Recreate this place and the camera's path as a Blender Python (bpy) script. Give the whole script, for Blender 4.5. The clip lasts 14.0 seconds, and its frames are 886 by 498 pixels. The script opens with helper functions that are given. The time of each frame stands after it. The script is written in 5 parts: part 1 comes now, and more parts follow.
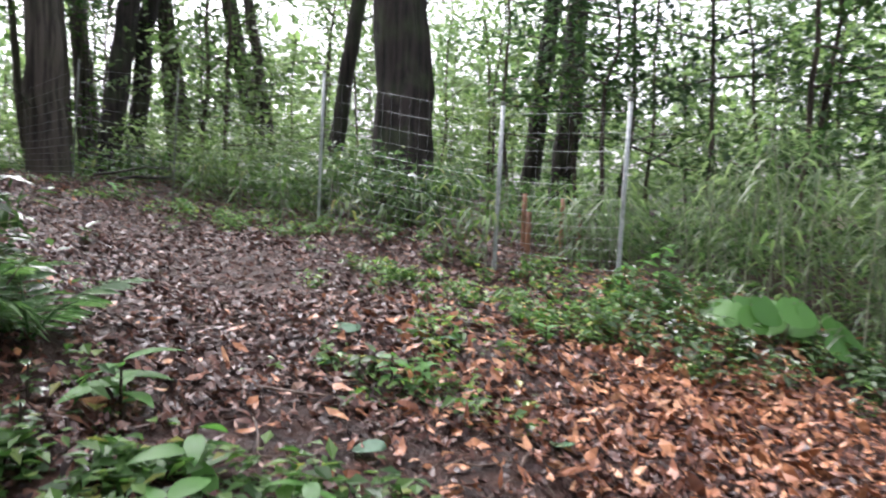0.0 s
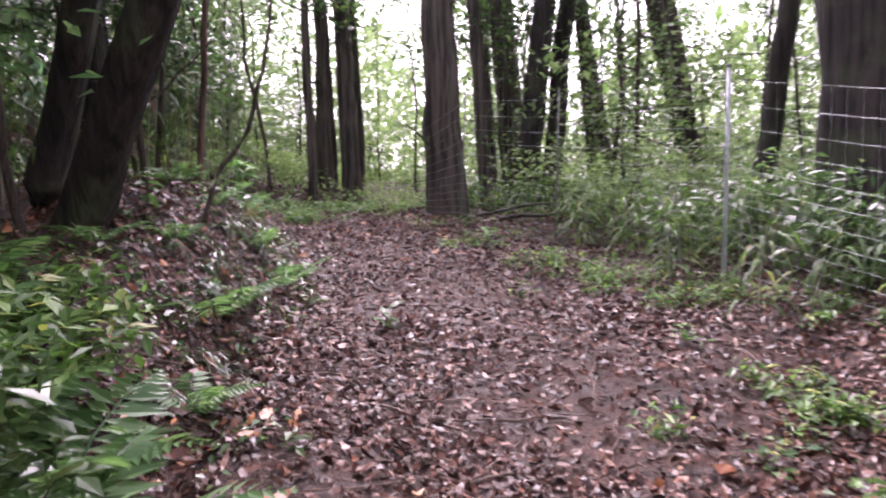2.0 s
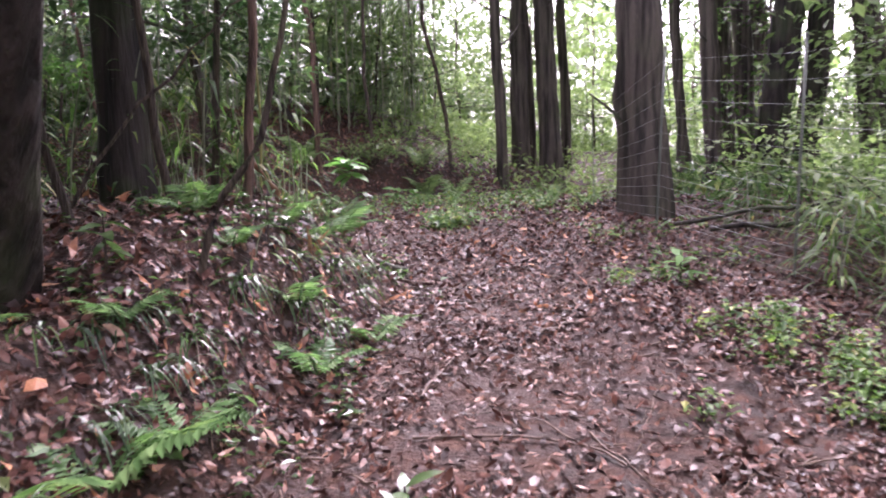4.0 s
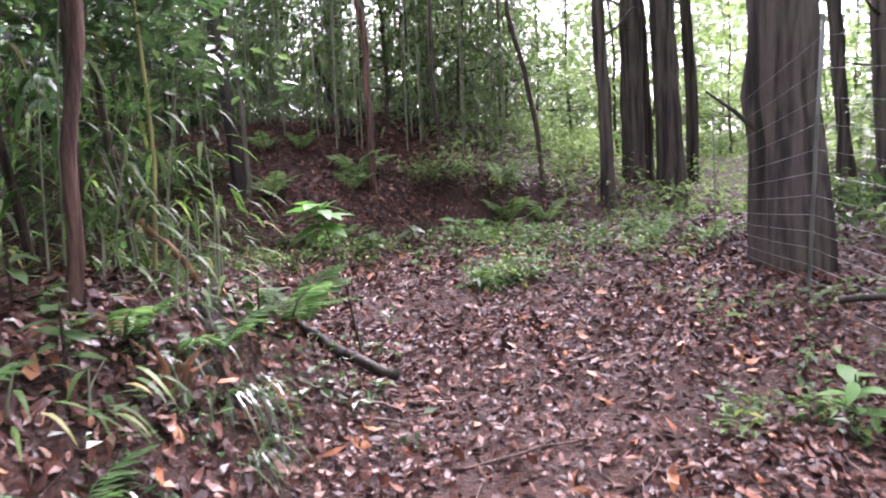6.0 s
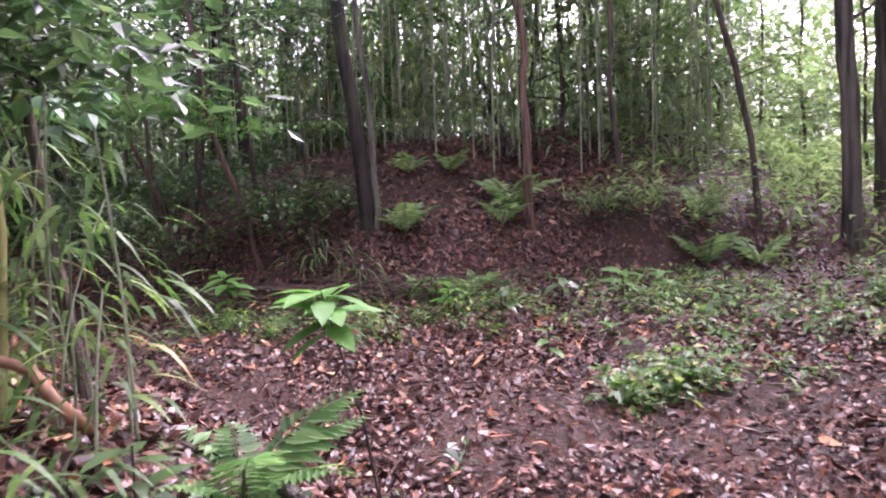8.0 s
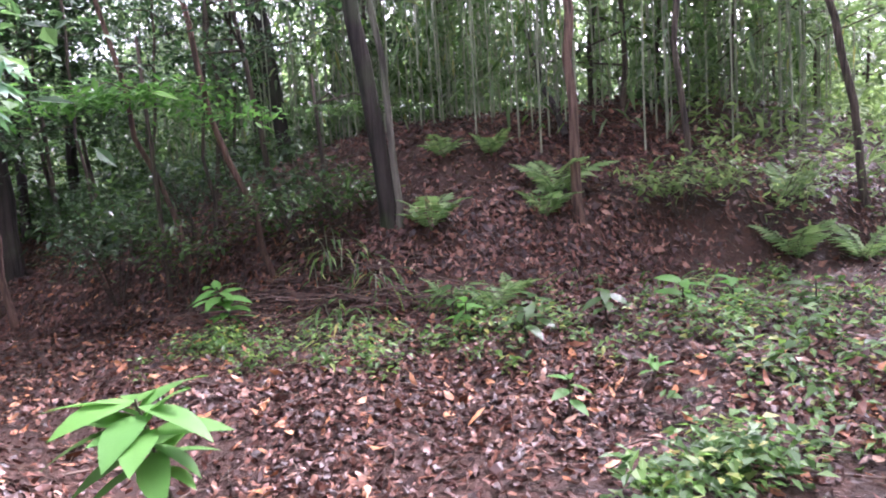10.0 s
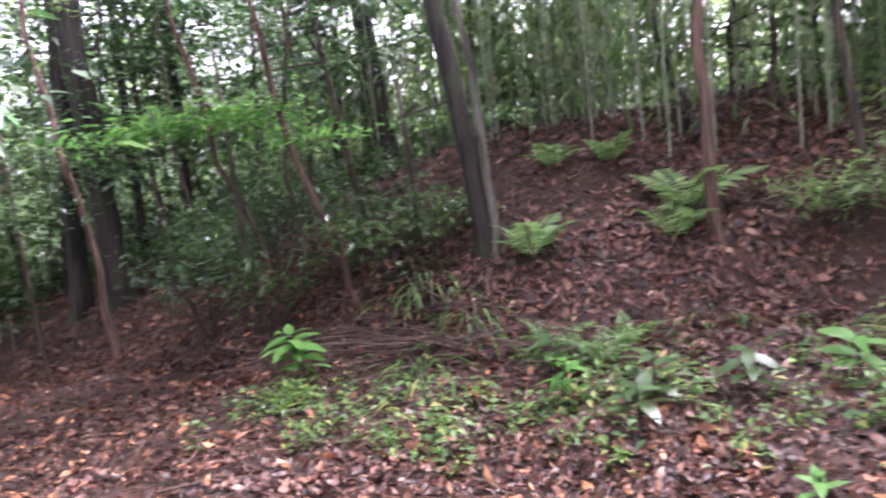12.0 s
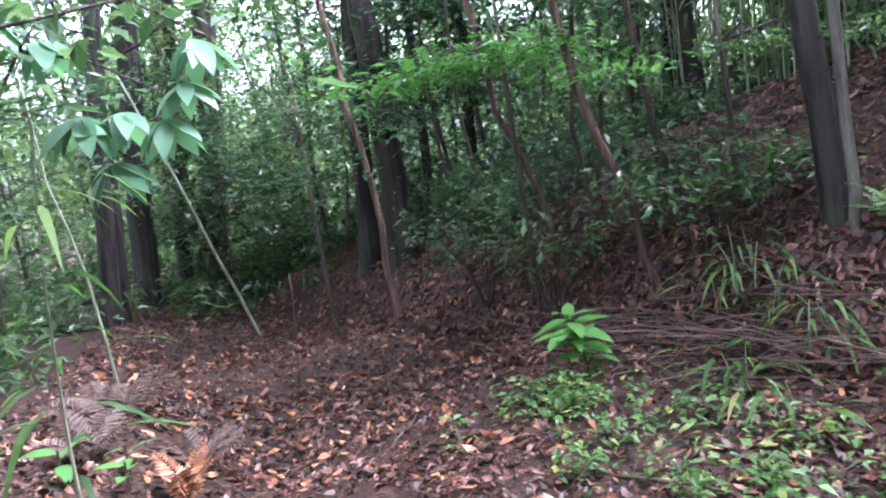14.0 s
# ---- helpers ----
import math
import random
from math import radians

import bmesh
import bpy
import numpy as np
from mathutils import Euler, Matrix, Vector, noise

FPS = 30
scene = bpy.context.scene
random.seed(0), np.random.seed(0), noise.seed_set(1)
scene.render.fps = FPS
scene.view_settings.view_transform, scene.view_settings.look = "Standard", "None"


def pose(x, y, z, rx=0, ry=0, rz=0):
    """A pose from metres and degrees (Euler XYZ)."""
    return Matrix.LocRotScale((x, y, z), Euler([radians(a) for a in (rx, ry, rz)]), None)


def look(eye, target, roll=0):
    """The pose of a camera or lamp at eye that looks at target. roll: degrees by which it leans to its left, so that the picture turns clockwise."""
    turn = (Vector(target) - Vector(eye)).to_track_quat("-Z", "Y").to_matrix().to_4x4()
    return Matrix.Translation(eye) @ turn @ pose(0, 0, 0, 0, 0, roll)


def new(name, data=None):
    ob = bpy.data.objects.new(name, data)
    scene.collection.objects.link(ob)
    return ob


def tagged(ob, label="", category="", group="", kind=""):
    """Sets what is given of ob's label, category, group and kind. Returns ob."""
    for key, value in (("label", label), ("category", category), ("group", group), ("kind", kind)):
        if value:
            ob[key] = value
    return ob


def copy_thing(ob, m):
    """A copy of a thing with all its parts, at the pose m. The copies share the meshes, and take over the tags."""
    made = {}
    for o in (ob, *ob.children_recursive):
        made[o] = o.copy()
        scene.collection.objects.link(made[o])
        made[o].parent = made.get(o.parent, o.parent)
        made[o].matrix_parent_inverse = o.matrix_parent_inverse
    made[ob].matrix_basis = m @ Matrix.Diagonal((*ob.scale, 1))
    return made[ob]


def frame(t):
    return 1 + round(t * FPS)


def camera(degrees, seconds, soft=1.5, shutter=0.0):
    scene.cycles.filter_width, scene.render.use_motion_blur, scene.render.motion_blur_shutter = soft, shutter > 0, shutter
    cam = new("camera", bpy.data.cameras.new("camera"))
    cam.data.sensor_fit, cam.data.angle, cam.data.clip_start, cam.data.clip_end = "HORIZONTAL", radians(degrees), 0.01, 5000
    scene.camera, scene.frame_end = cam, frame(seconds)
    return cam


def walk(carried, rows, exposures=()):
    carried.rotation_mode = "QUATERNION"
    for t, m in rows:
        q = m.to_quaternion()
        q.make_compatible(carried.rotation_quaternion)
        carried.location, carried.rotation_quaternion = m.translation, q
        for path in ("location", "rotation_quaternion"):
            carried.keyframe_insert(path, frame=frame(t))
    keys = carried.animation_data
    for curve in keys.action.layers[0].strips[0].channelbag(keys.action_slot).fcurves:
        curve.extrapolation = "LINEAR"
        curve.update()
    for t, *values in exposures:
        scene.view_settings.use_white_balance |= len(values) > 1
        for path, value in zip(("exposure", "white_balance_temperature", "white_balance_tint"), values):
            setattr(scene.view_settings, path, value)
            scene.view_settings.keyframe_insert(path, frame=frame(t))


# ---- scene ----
cam = camera(61.6, 14.0, soft=2.0, shutter=0.3)
PATH = [
    (0, (-2.446, -0.325, 0.827), (-1.073, 1.123, 0.699), 2.5),
    (0.5, (-1.888, 0.007, 0.956), (-0.751, 1.649, 0.842), 1.0),
    (1, (-1.459, 0.491, 1.045), (-0.548, 2.267, 0.919), 2.1),
    (1.5, (-0.974, 0.947, 1.163), (-0.271, 2.816, 1.052), 1.5),
    (2, (-0.652, 1.478, 1.227), (-0.333, 3.448, 1.094), -0.5),
    (2.5, (-0.301, 2.079, 1.346), (-0.149, 4.069, 1.215), -0.7),
    (3, (0.001, 2.700, 1.501), (-0.002, 4.692, 1.316), -0.0),
    (5.5, (0.605, 6.064, 1.794), (0.000, 7.957, 1.564), -3.8),
    (6, (0.680, 6.631, 1.887), (0.018, 8.506, 1.673), -2.5),
    (6.5, (0.742, 7.161, 1.924), (-0.105, 8.963, 1.737), -2.6),
    (7, (0.668, 7.678, 1.996), (-0.220, 9.462, 1.823), -1.6),
    (7.5, (0.611, 8.237, 2.041), (-0.458, 9.921, 1.889), -3.4),
    (8, (0.463, 8.750, 2.088), (-0.706, 10.365, 1.922), -2.4),
    (10.5, (0.102, 10.232, 2.291), (-1.256, 11.681, 2.054), -4.5),
    (11, (-0.052, 10.470, 2.329), (-1.245, 12.055, 2.074), -2.9),
    (11.5, (-0.153, 10.721, 2.313), (-1.403, 12.265, 2.085), -3.5),
    (12, (-0.265, 10.989, 2.432), (-1.866, 12.167, 2.210), -6.7),
    (12.5, (-0.486, 11.119, 2.436), (-2.238, 12.055, 2.205), -8.0),
    (13, (-0.766, 11.288, 2.389), (-2.630, 11.978, 2.174), -9.6),
    (13.5, (-1.028, 11.462, 2.413), (-2.956, 11.926, 2.157), -9.5),
    (14, (-1.206, 11.497, 2.433), (-3.133, 11.968, 2.173), -8.2),
]
EXPOSURES = [(0, 2.12, 6100, 18), (1, 2.2, 6200, 32), (3, 2.65, 6250, 42), (5.5, 3.0, 6050, 38), (8, 3.25, 6050, 46), (10.5, 3.65, 5800, 36), (12, 3.8, 5950, 36), (12.5, 3.78, 5950, 32), (13.5, 3.65, 5750, 26), (14, 3.7, 5350, 24)]

walk(cam, [(t, look(eye, target, roll)) for t, eye, target, roll in PATH], exposures=EXPOSURES)

# ---- light: an overcast sky over the wood ----
world = bpy.data.worlds.new("overcast_sky")
scene.world = world
world.use_nodes = True
wn, wl = world.node_tree.nodes, world.node_tree.links
wn.clear()
sky = wn.new("ShaderNodeTexSky")
sky.sky_type, sky.sun_disc = "NISHITA", False
sky.sun_elevation, sky.sun_rotation = radians(52), radians(6)
sky.air_density, sky.dust_density, sky.ozone_density = 1.0, 6.0, 0.6
grey = wn.new("ShaderNodeHueSaturation")
grey.inputs["Saturation"].default_value = 0.16
back = wn.new("ShaderNodeBackground")
back.inputs["Strength"].default_value = 0.15
wout = wn.new("ShaderNodeOutputWorld")
wl.new(sky.outputs[0], grey.inputs["Color"])
wl.new(grey.outputs[0], back.inputs["Color"])
wl.new(back.outputs[0], wout.inputs["Surface"])

sun_data = bpy.data.lights.new("sun", "SUN")
sun_data.energy, sun_data.angle, sun_data.color = 1.5, radians(40), (1.0, 0.97, 0.92)
sun = new("sun", sun_data)
sun.matrix_world = look((0, 0, 30), (-30 * math.sin(radians(6)) * 0.78, -30 * math.cos(radians(6)) * 0.78, 0))


# ---- materials ----
class Nodes:
    """A short way to wire a node material."""

    def __init__(self, name):
        self.mat = bpy.data.materials.new(name)
        self.mat.use_nodes = True
        self.tree = self.mat.node_tree
        self.tree.nodes.clear()
        self.out = self.tree.nodes.new("ShaderNodeOutputMaterial")

    def add(self, kind, **values):
        n = self.tree.nodes.new(kind)
        for key, value in values.items():
            n.inputs[key.replace("_", " ")].default_value = value
        return n

    def link(self, a, b):
        self.tree.links.new(a, b)

    def ramp(self, source, stops):
        n = self.tree.nodes.new("ShaderNodeValToRGB")
        el = n.color_ramp.elements
        while len(el) < len(stops):
            el.new(0.5)
        for e, (at, col) in zip(el, stops):
            e.position, e.color = at, (*col, 1)
        self.link(source, n.inputs[0])
        return n.outputs[0]

    def mix(self, fac, a, b, mode="MIX"):
        n = self.tree.nodes.new("ShaderNodeMix")
        n.data_type, n.blend_type = "RGBA", mode
        for socket, value in ((n.inputs[0], fac), (n.inputs[6], a), (n.inputs[7], b)):
            if isinstance(value, (int, float)):
                socket.default_value = value
            elif isinstance(value, tuple):
                socket.default_value = (*value, 1)
            else:
                self.link(value, socket)
        return n.outputs[2]

    def noise(self, scale, detail=4.0, where=None, stretch=None):
        n = self.add("ShaderNodeTexNoise", Scale=scale, Detail=detail)
        src = where or self.tree.nodes.new("ShaderNodeTexCoord").outputs["Object"]
        if stretch:
            m = self.tree.nodes.new("ShaderNodeMapping")
            m.inputs["Scale"].default_value = stretch
            self.link(src, m.inputs[0])
            src = m.outputs[0]
        self.link(src, n.inputs["Vector"])
        return n.outputs[0]

    def bump(self, source, strength, distance):
        n = self.add("ShaderNodeBump", Strength=strength, Distance=distance)
        self.link(source, n.inputs["Height"])
        return n.outputs[0]

    def finish(self, colour, rough, normal=None, spec=0.5):
        p = self.add("ShaderNodeBsdfPrincipled", Specular_IOR_Level=spec)
        for socket, value in (("Base Color", colour), ("Roughness", rough), ("Normal", normal)):
            if value is None:
                continue
            if isinstance(value, tuple):
                p.inputs[socket].default_value = (*value, 1)
            elif isinstance(value, (int, float)):
                p.inputs[socket].default_value = value
            else:
                self.link(value, p.inputs[socket])
        self.link(p.outputs[0], self.out.inputs[0])
        return p


def leaf_material(name, stops, rough=0.35, through_light=0.45, spec=0.5):
    """Living leaves: each its own tone, light coming through the blade."""
    m = Nodes(name)
    rnd = m.tree.nodes.new("ShaderNodeNewGeometry").outputs["Random Per Island"]
    tone = m.ramp(rnd, stops)
    obj = m.tree.nodes.new("ShaderNodeObjectInfo").outputs["Random"]
    shade = m.ramp(obj, ((0.0, (0.8, 0.84, 0.86)), (1.0, (1.0, 1.0, 0.9))))
    tone = m.mix(1.0, tone, shade, "MULTIPLY")
    grain = m.noise(60.0, 2.0)
    tone = m.mix(0.25, tone, m.ramp(grain, ((0.3, (0.5, 0.5, 0.5)), (0.7, (1, 1, 1)))), "MULTIPLY")
    p = m.finish(tone, rough, spec=spec)
    tr = m.add("ShaderNodeBsdfTranslucent")
    m.link(m.mix(1.0, tone, (1.25, 1.32, 1.0), "MULTIPLY"), tr.inputs[0])
    mx = m.add("ShaderNodeMixShader", Fac=through_light)
    m.link(p.outputs[0], mx.inputs[1])
    m.link(tr.outputs[0], mx.inputs[2])
    m.link(mx.outputs[0], m.out.inputs[0])
    return m.mat


def bark_material(name, dark, light, moss=0.0, scale=1.0):
    m = Nodes(name)
    ridges = m.noise(13.0 * scale, 5.0, stretch=(1, 1, 0.07))
    fine = m.noise(60.0 * scale, 3.0, stretch=(1, 1, 0.3))
    patches = m.noise(1.7, 3.0)
    tone = m.ramp(ridges, ((0.38, dark), (0.6, light)))
    tone = m.mix(0.55, tone, m.ramp(patches, ((0.35, (0.55, 0.55, 0.58)), (0.6, (1, 1, 1)))), "MULTIPLY")
    tone = m.mix(0.5, tone, m.ramp(fine, ((0.3, (0.55, 0.55, 0.55)), (0.7, (1, 1, 1)))), "MULTIPLY")
    if moss:
        tone = m.mix(m.ramp(patches, ((0.5, (0, 0, 0)), (0.68, (moss, moss, moss)))), tone, (0.05, 0.075, 0.03))
    m.finish(tone, 0.72, m.bump(ridges, 1.0, 0.06), 0.3)
    return m.mat


def ground_material():
    m = Nodes("forest_soil")
    big, mid, fine = m.noise(0.6, 4.0), m.noise(7.0, 5.0), m.noise(45.0, 4.0)
    soil = m.ramp(mid, ((0.3, (0.014, 0.008, 0.006)), (0.55, (0.042, 0.021, 0.015)), (0.75, (0.095, 0.05, 0.034))))
    soil = m.mix(m.ramp(big, ((0.42, (0, 0, 0)), (0.62, (0.6, 0.6, 0.6)))), soil, (0.05, 0.025, 0.018))
    soil = m.mix(0.6, soil, m.ramp(fine, ((0.3, (0.35, 0.35, 0.35)), (0.7, (1, 1, 1)))), "MULTIPLY")
    m.finish(soil, m.ramp(mid, ((0.3, (0.6, 0.6, 0.6)), (0.7, (0.9, 0.9, 0.9)))), m.bump(fine, 0.8, 0.03), 0.2)
    return m.mat


def litter_material(name, stops, rough=0.42):
    """Wet fallen leaves."""
    m = Nodes(name)
    rnd = m.tree.nodes.new("ShaderNodeNewGeometry").outputs["Random Per Island"]
    tone = m.ramp(rnd, stops)
    spots = m.noise(35.0, 3.0)
    tone = m.mix(0.6, tone, m.ramp(spots, ((0.35, (0.4, 0.36, 0.34)), (0.65, (1, 1, 1)))), "MULTIPLY")
    m.finish(tone, rough, m.bump(spots, 0.5, 0.006), 0.28)
    return m.mat


def metal_material():
    m = Nodes("galvanised_steel")
    n = m.noise(30.0, 4.0)
    p = m.finish(m.ramp(n, ((0.35, (0.25, 0.27, 0.27)), (0.7, (0.42, 0.44, 0.44)))), 0.5)
    p.inputs["Metallic"].default_value = 0.35
    return m.mat


def wood_material(name, dark, light):
    m = Nodes(name)
    n = m.noise(14.0, 5.0, stretch=(1, 1, 0.2))
    m.finish(m.ramp(n, ((0.3, dark), (0.7, light))), 0.6, m.bump(n, 0.5, 0.006), 0.4)
    return m.mat


SOIL = ground_material()
LITTER = litter_material("fallen_leaves", ((0.0, (0.022, 0.011, 0.009)), (0.34, (0.046, 0.019, 0.014)), (0.64, (0.09, 0.035, 0.024)), (0.87, (0.14, 0.058, 0.038)), (0.97, (0.2, 0.098, 0.066)), (1.0, (0.32, 0.2, 0.15))))
LITTER_RUST = litter_material("rust_leaves", ((0.0, (0.10, 0.036, 0.02)), (0.4, (0.26, 0.10, 0.05)), (0.75, (0.40, 0.17, 0.075)), (1.0, (0.5, 0.27, 0.15))))
BARK_DARK = bark_material("dark_bark", (0.009, 0.007, 0.006), (0.042, 0.032, 0.028), 0.5)
BARK_CEDAR = bark_material("cedar_bark", (0.02, 0.016, 0.013), (0.105, 0.086, 0.072), 0.2)
BARK_RED = bark_material("reddish_bark", (0.05, 0.028, 0.022), (0.16, 0.095, 0.07), 0.1, 2.0)
BARK_PALE = bark_material("pale_mottled_bark", (0.03, 0.025, 0.02), (0.15, 0.135, 0.11), 0.6)
STEM = bark_material("thin_stem", (0.03, 0.022, 0.018), (0.10, 0.075, 0.055), 0.2, 3.0)
CULM = wood_material("bamboo_culm", (0.16, 0.15, 0.05), (0.34, 0.32, 0.12))
CULM_GREEN = wood_material("green_culm", (0.10, 0.11, 0.075), (0.26, 0.28, 0.19))
TWIG = wood_material("wet_twig", (0.03, 0.018, 0.013), (0.13, 0.08, 0.055))
DEADWOOD = wood_material("orange_dead_wood", (0.10, 0.045, 0.025), (0.32, 0.16, 0.09))
PALEWOOD = wood_material("pale_wood", (0.4, 0.3, 0.2), (0.65, 0.54, 0.42))
STEEL = metal_material()
# steel posts with shade put into the colour; the caps share this dark tone
POST_DARK = wood_material("shaded_steel_and_caps", (0.05, 0.06, 0.05), (0.12, 0.13, 0.11))
LEAF_DARK = leaf_material("dark_leaves", ((0.0, (0.018, 0.042, 0.018)), (0.5, (0.04, 0.085, 0.036)), (0.85, (0.065, 0.12, 0.052)), (1.0, (0.10, 0.16, 0.07))), 0.3, 0.45)
LEAF_MID = leaf_material("green_leaves", ((0.0, (0.035, 0.07, 0.026)), (0.5, (0.068, 0.125, 0.048)), (0.9, (0.105, 0.175, 0.072)), (1.0, (0.17, 0.2, 0.08))), 0.27, 0.5, 0.6)
LEAF_LIGHT = leaf_material("light_leaves", ((0.0, (0.075, 0.12, 0.045)), (0.5, (0.13, 0.20, 0.08)), (1.0, (0.21, 0.28, 0.125))), 0.35, 0.62)
LEAF_BRIGHT = leaf_material("bright_leaves", ((0.0, (0.045, 0.13, 0.03)), (0.5, (0.085, 0.215, 0.05)), (1.0, (0.16, 0.32, 0.085))), 0.46, 0.45, 0.25)
LEAF_BAMBOO = leaf_material("bamboo_leaves", ((0.0, (0.035, 0.08, 0.022)), (0.5, (0.075, 0.145, 0.04)), (0.88, (0.14, 0.22, 0.065)), (1.0, (0.34, 0.29, 0.12))), 0.48, 0.5, 0.28)
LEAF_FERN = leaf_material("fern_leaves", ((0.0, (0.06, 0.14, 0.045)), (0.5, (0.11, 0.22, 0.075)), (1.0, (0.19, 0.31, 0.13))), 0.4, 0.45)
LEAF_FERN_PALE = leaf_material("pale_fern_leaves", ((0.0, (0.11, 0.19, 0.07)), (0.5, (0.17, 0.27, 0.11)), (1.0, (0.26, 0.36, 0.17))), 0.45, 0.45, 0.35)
LEAF_GROUND = leaf_material("ground_leaves", ((0.0, (0.04, 0.095, 0.025)), (0.5, (0.085, 0.175, 0.042)), (0.88, (0.16, 0.27, 0.07)), (1.0, (0.34, 0.33, 0.09))), 0.42, 0.45, 0.4)
LEAF_LIMP = leaf_material("limp_leaves", ((0.0, (0.06, 0.15, 0.08)), (0.5, (0.10, 0.21, 0.12)), (1.0, (0.17, 0.29, 0.17))), 0.4, 0.45, 0.4)
# leaf tones paled and greyed so that the colour carries the haze
LEAF_HAZE = leaf_material("haze_paled_leaves", ((0.0, (0.08, 0.125, 0.065)), (0.5, (0.13, 0.19, 0.10)), (1.0, (0.2, 0.27, 0.14))), 0.4, 0.62, 0.4)
CANE = wood_material("dead_cane", (0.022, 0.012, 0.009), (0.095, 0.05, 0.034))


# ---- the lie of the land ----
def smooth(a, b, v):
    u = np.clip((np.asarray(v, float) - a) / (b - a), 0.0, 1.0)
    return u * u * (3 - 2 * u)


def ramp(v, knots):
    """A smooth curve through a few (place, height) knots."""
    v = np.asarray(v, float)
    out = np.full(v.shape, float(knots[0][1]))
    for (a, ha), (b, hb) in zip(knots, knots[1:]):
        out = out + (hb - ha) * smooth(a, b, v)
    return out


def side_of(x, y, ax, ay, bx, by):
    """Distance to the left of the line from a to b."""
    return ((bx - ax) * (y - ay) - (by - ay) * (x - ax)) / math.hypot(bx - ax, by - ay)


def mound_depth(x, y):
    """How far inside the mound's foot a place lies."""
    return np.minimum(side_of(x, y, -4.3, 14.35, -2.0, 17.3), side_of(x, y, -11.5, 11.9, -4.3, 14.35))


def height(x, y):
    """Height of the ground."""
    x, y = np.asarray(x, float), np.asarray(y, float)
    h = ramp(y, ((-6, -1.05), (0, -0.55), (4, 0.03), (7, 0.3), (10, 0.6), (12.5, 0.88), (15, 1.0), (18, 1.0), (26, 0.3), (60, -2.5)))
    h = h - 0.6 * smooth(-3.5, -14, x) * smooth(8, 12, y)
    # the bank beside the path
    foot = ramp(y, ((2, -2.4), (3.9, -1.3), (5, -1.15), (8, -0.75), (10, -0.7), (11.3, -1.8)))
    tall = ramp(y, ((1, 0.0), (4.5, 0.48), (7, 0.7), (8.2, 0.92), (9.2, 0.85), (10.4, 0.6), (11.6, 0.0)))
    h = h + tall * smooth(0.0, 1.2, foot - x) * (1 - 0.7 * smooth(-4.5, -8.5, x))
    # the mound
    inside = mound_depth(x, y)
    tall = ramp(x, ((-18, 0.9), (-10, 1.5), (-7, 1.85), (-4, 2.0), (-1, 1.6)))
    h = h + tall * (0.35 * smooth(0.0, 0.9, inside) + 0.65 * smooth(0.3, 3.8, inside))
    # the verge along the fence
    h = h + 0.2 * smooth(2.0, 3.2, x) * smooth(1, 4, y) * smooth(10, 7, y)
    # hollows and humps
    h = h + 0.035 * np.sin(1.9 * x + 0.7 * y) * np.sin(1.3 * y - 0.8 * x + 1) + 0.02 * np.sin(4.3 * x + 1.1) * np.sin(3.7 * y + 0.4)
    return h


def ground_at(x, y):
    return float(height(x, y))


# ---- building blocks ----
rng = np.random.default_rng(7)


def mesh_from(name, verts, faces, mat, smooth_faces=False):
    me = bpy.data.meshes.new(name)
    me.from_pydata([tuple(map(float, v)) for v in verts] if not isinstance(verts, np.ndarray) else verts.tolist(), [], faces.tolist() if isinstance(faces, np.ndarray) else faces)
    me.materials.append(mat)
    if smooth_faces:
        me.polygons.foreach_set("use_smooth", [True] * len(me.polygons))
    me.update()
    return me


def part(name, me, parent, label=""):
    ob = new(name, me)
    ob.parent = parent
    return tagged(ob, label) if label else ob


def thing(name, place, label, category, group="", kind="", turn=0.0, scale=1.0):
    ob = new(name)
    ob.empty_display_size = 0.1
    ob.matrix_world = Matrix.LocRotScale(place, Euler((0, 0, turn)), (scale,) * 3)
    return tagged(ob, label, category, group, kind)


def tube(points, radii, sides=8, rough=0.0, seed=0):
    """A round stem through points; rough makes its girth uneven."""
    r = np.random.default_rng(seed)
    pts = np.asarray(points, float)
    n = len(pts)
    way = np.gradient(pts, axis=0)
    way /= np.linalg.norm(way, axis=1)[:, None] + 1e-9
    ref = np.where(np.abs(way[:, 2:3]) > 0.9, [[1.0, 0, 0]], [[0, 0, 1.0]])
    a = np.cross(way, ref)
    a /= np.linalg.norm(a, axis=1)[:, None]
    b = np.cross(way, a)
    ang = np.linspace(0, 2 * math.pi, sides, endpoint=False)
    lumps = 1 + rough * (0.6 * r.normal(size=(1, sides)) + 0.4 * r.normal(size=(n, sides)))
    rad = np.asarray(radii, float)[:, None] * lumps
    ring = pts[:, None] + rad[..., None] * (np.cos(ang)[None, :, None] * a[:, None] + np.sin(ang)[None, :, None] * b[:, None])
    verts = ring.reshape(-1, 3)
    i, j = np.meshgrid(np.arange(n - 1), np.arange(sides), indexing="ij")
    k = (j + 1) % sides
    faces = np.stack([i * sides + j, i * sides + k, (i + 1) * sides + k, (i + 1) * sides + j], -1).reshape(-1, 4).tolist()
    faces.append(list(range((n - 1) * sides, n * sides)))
    return verts, faces


def joined(pieces):
    verts, faces, base = [], [], 0
    for v, f in pieces:
        verts.append(np.asarray(v, float))
        faces += [[base + i for i in face] for face in f]
        base += len(v)
    return np.concatenate(verts), faces


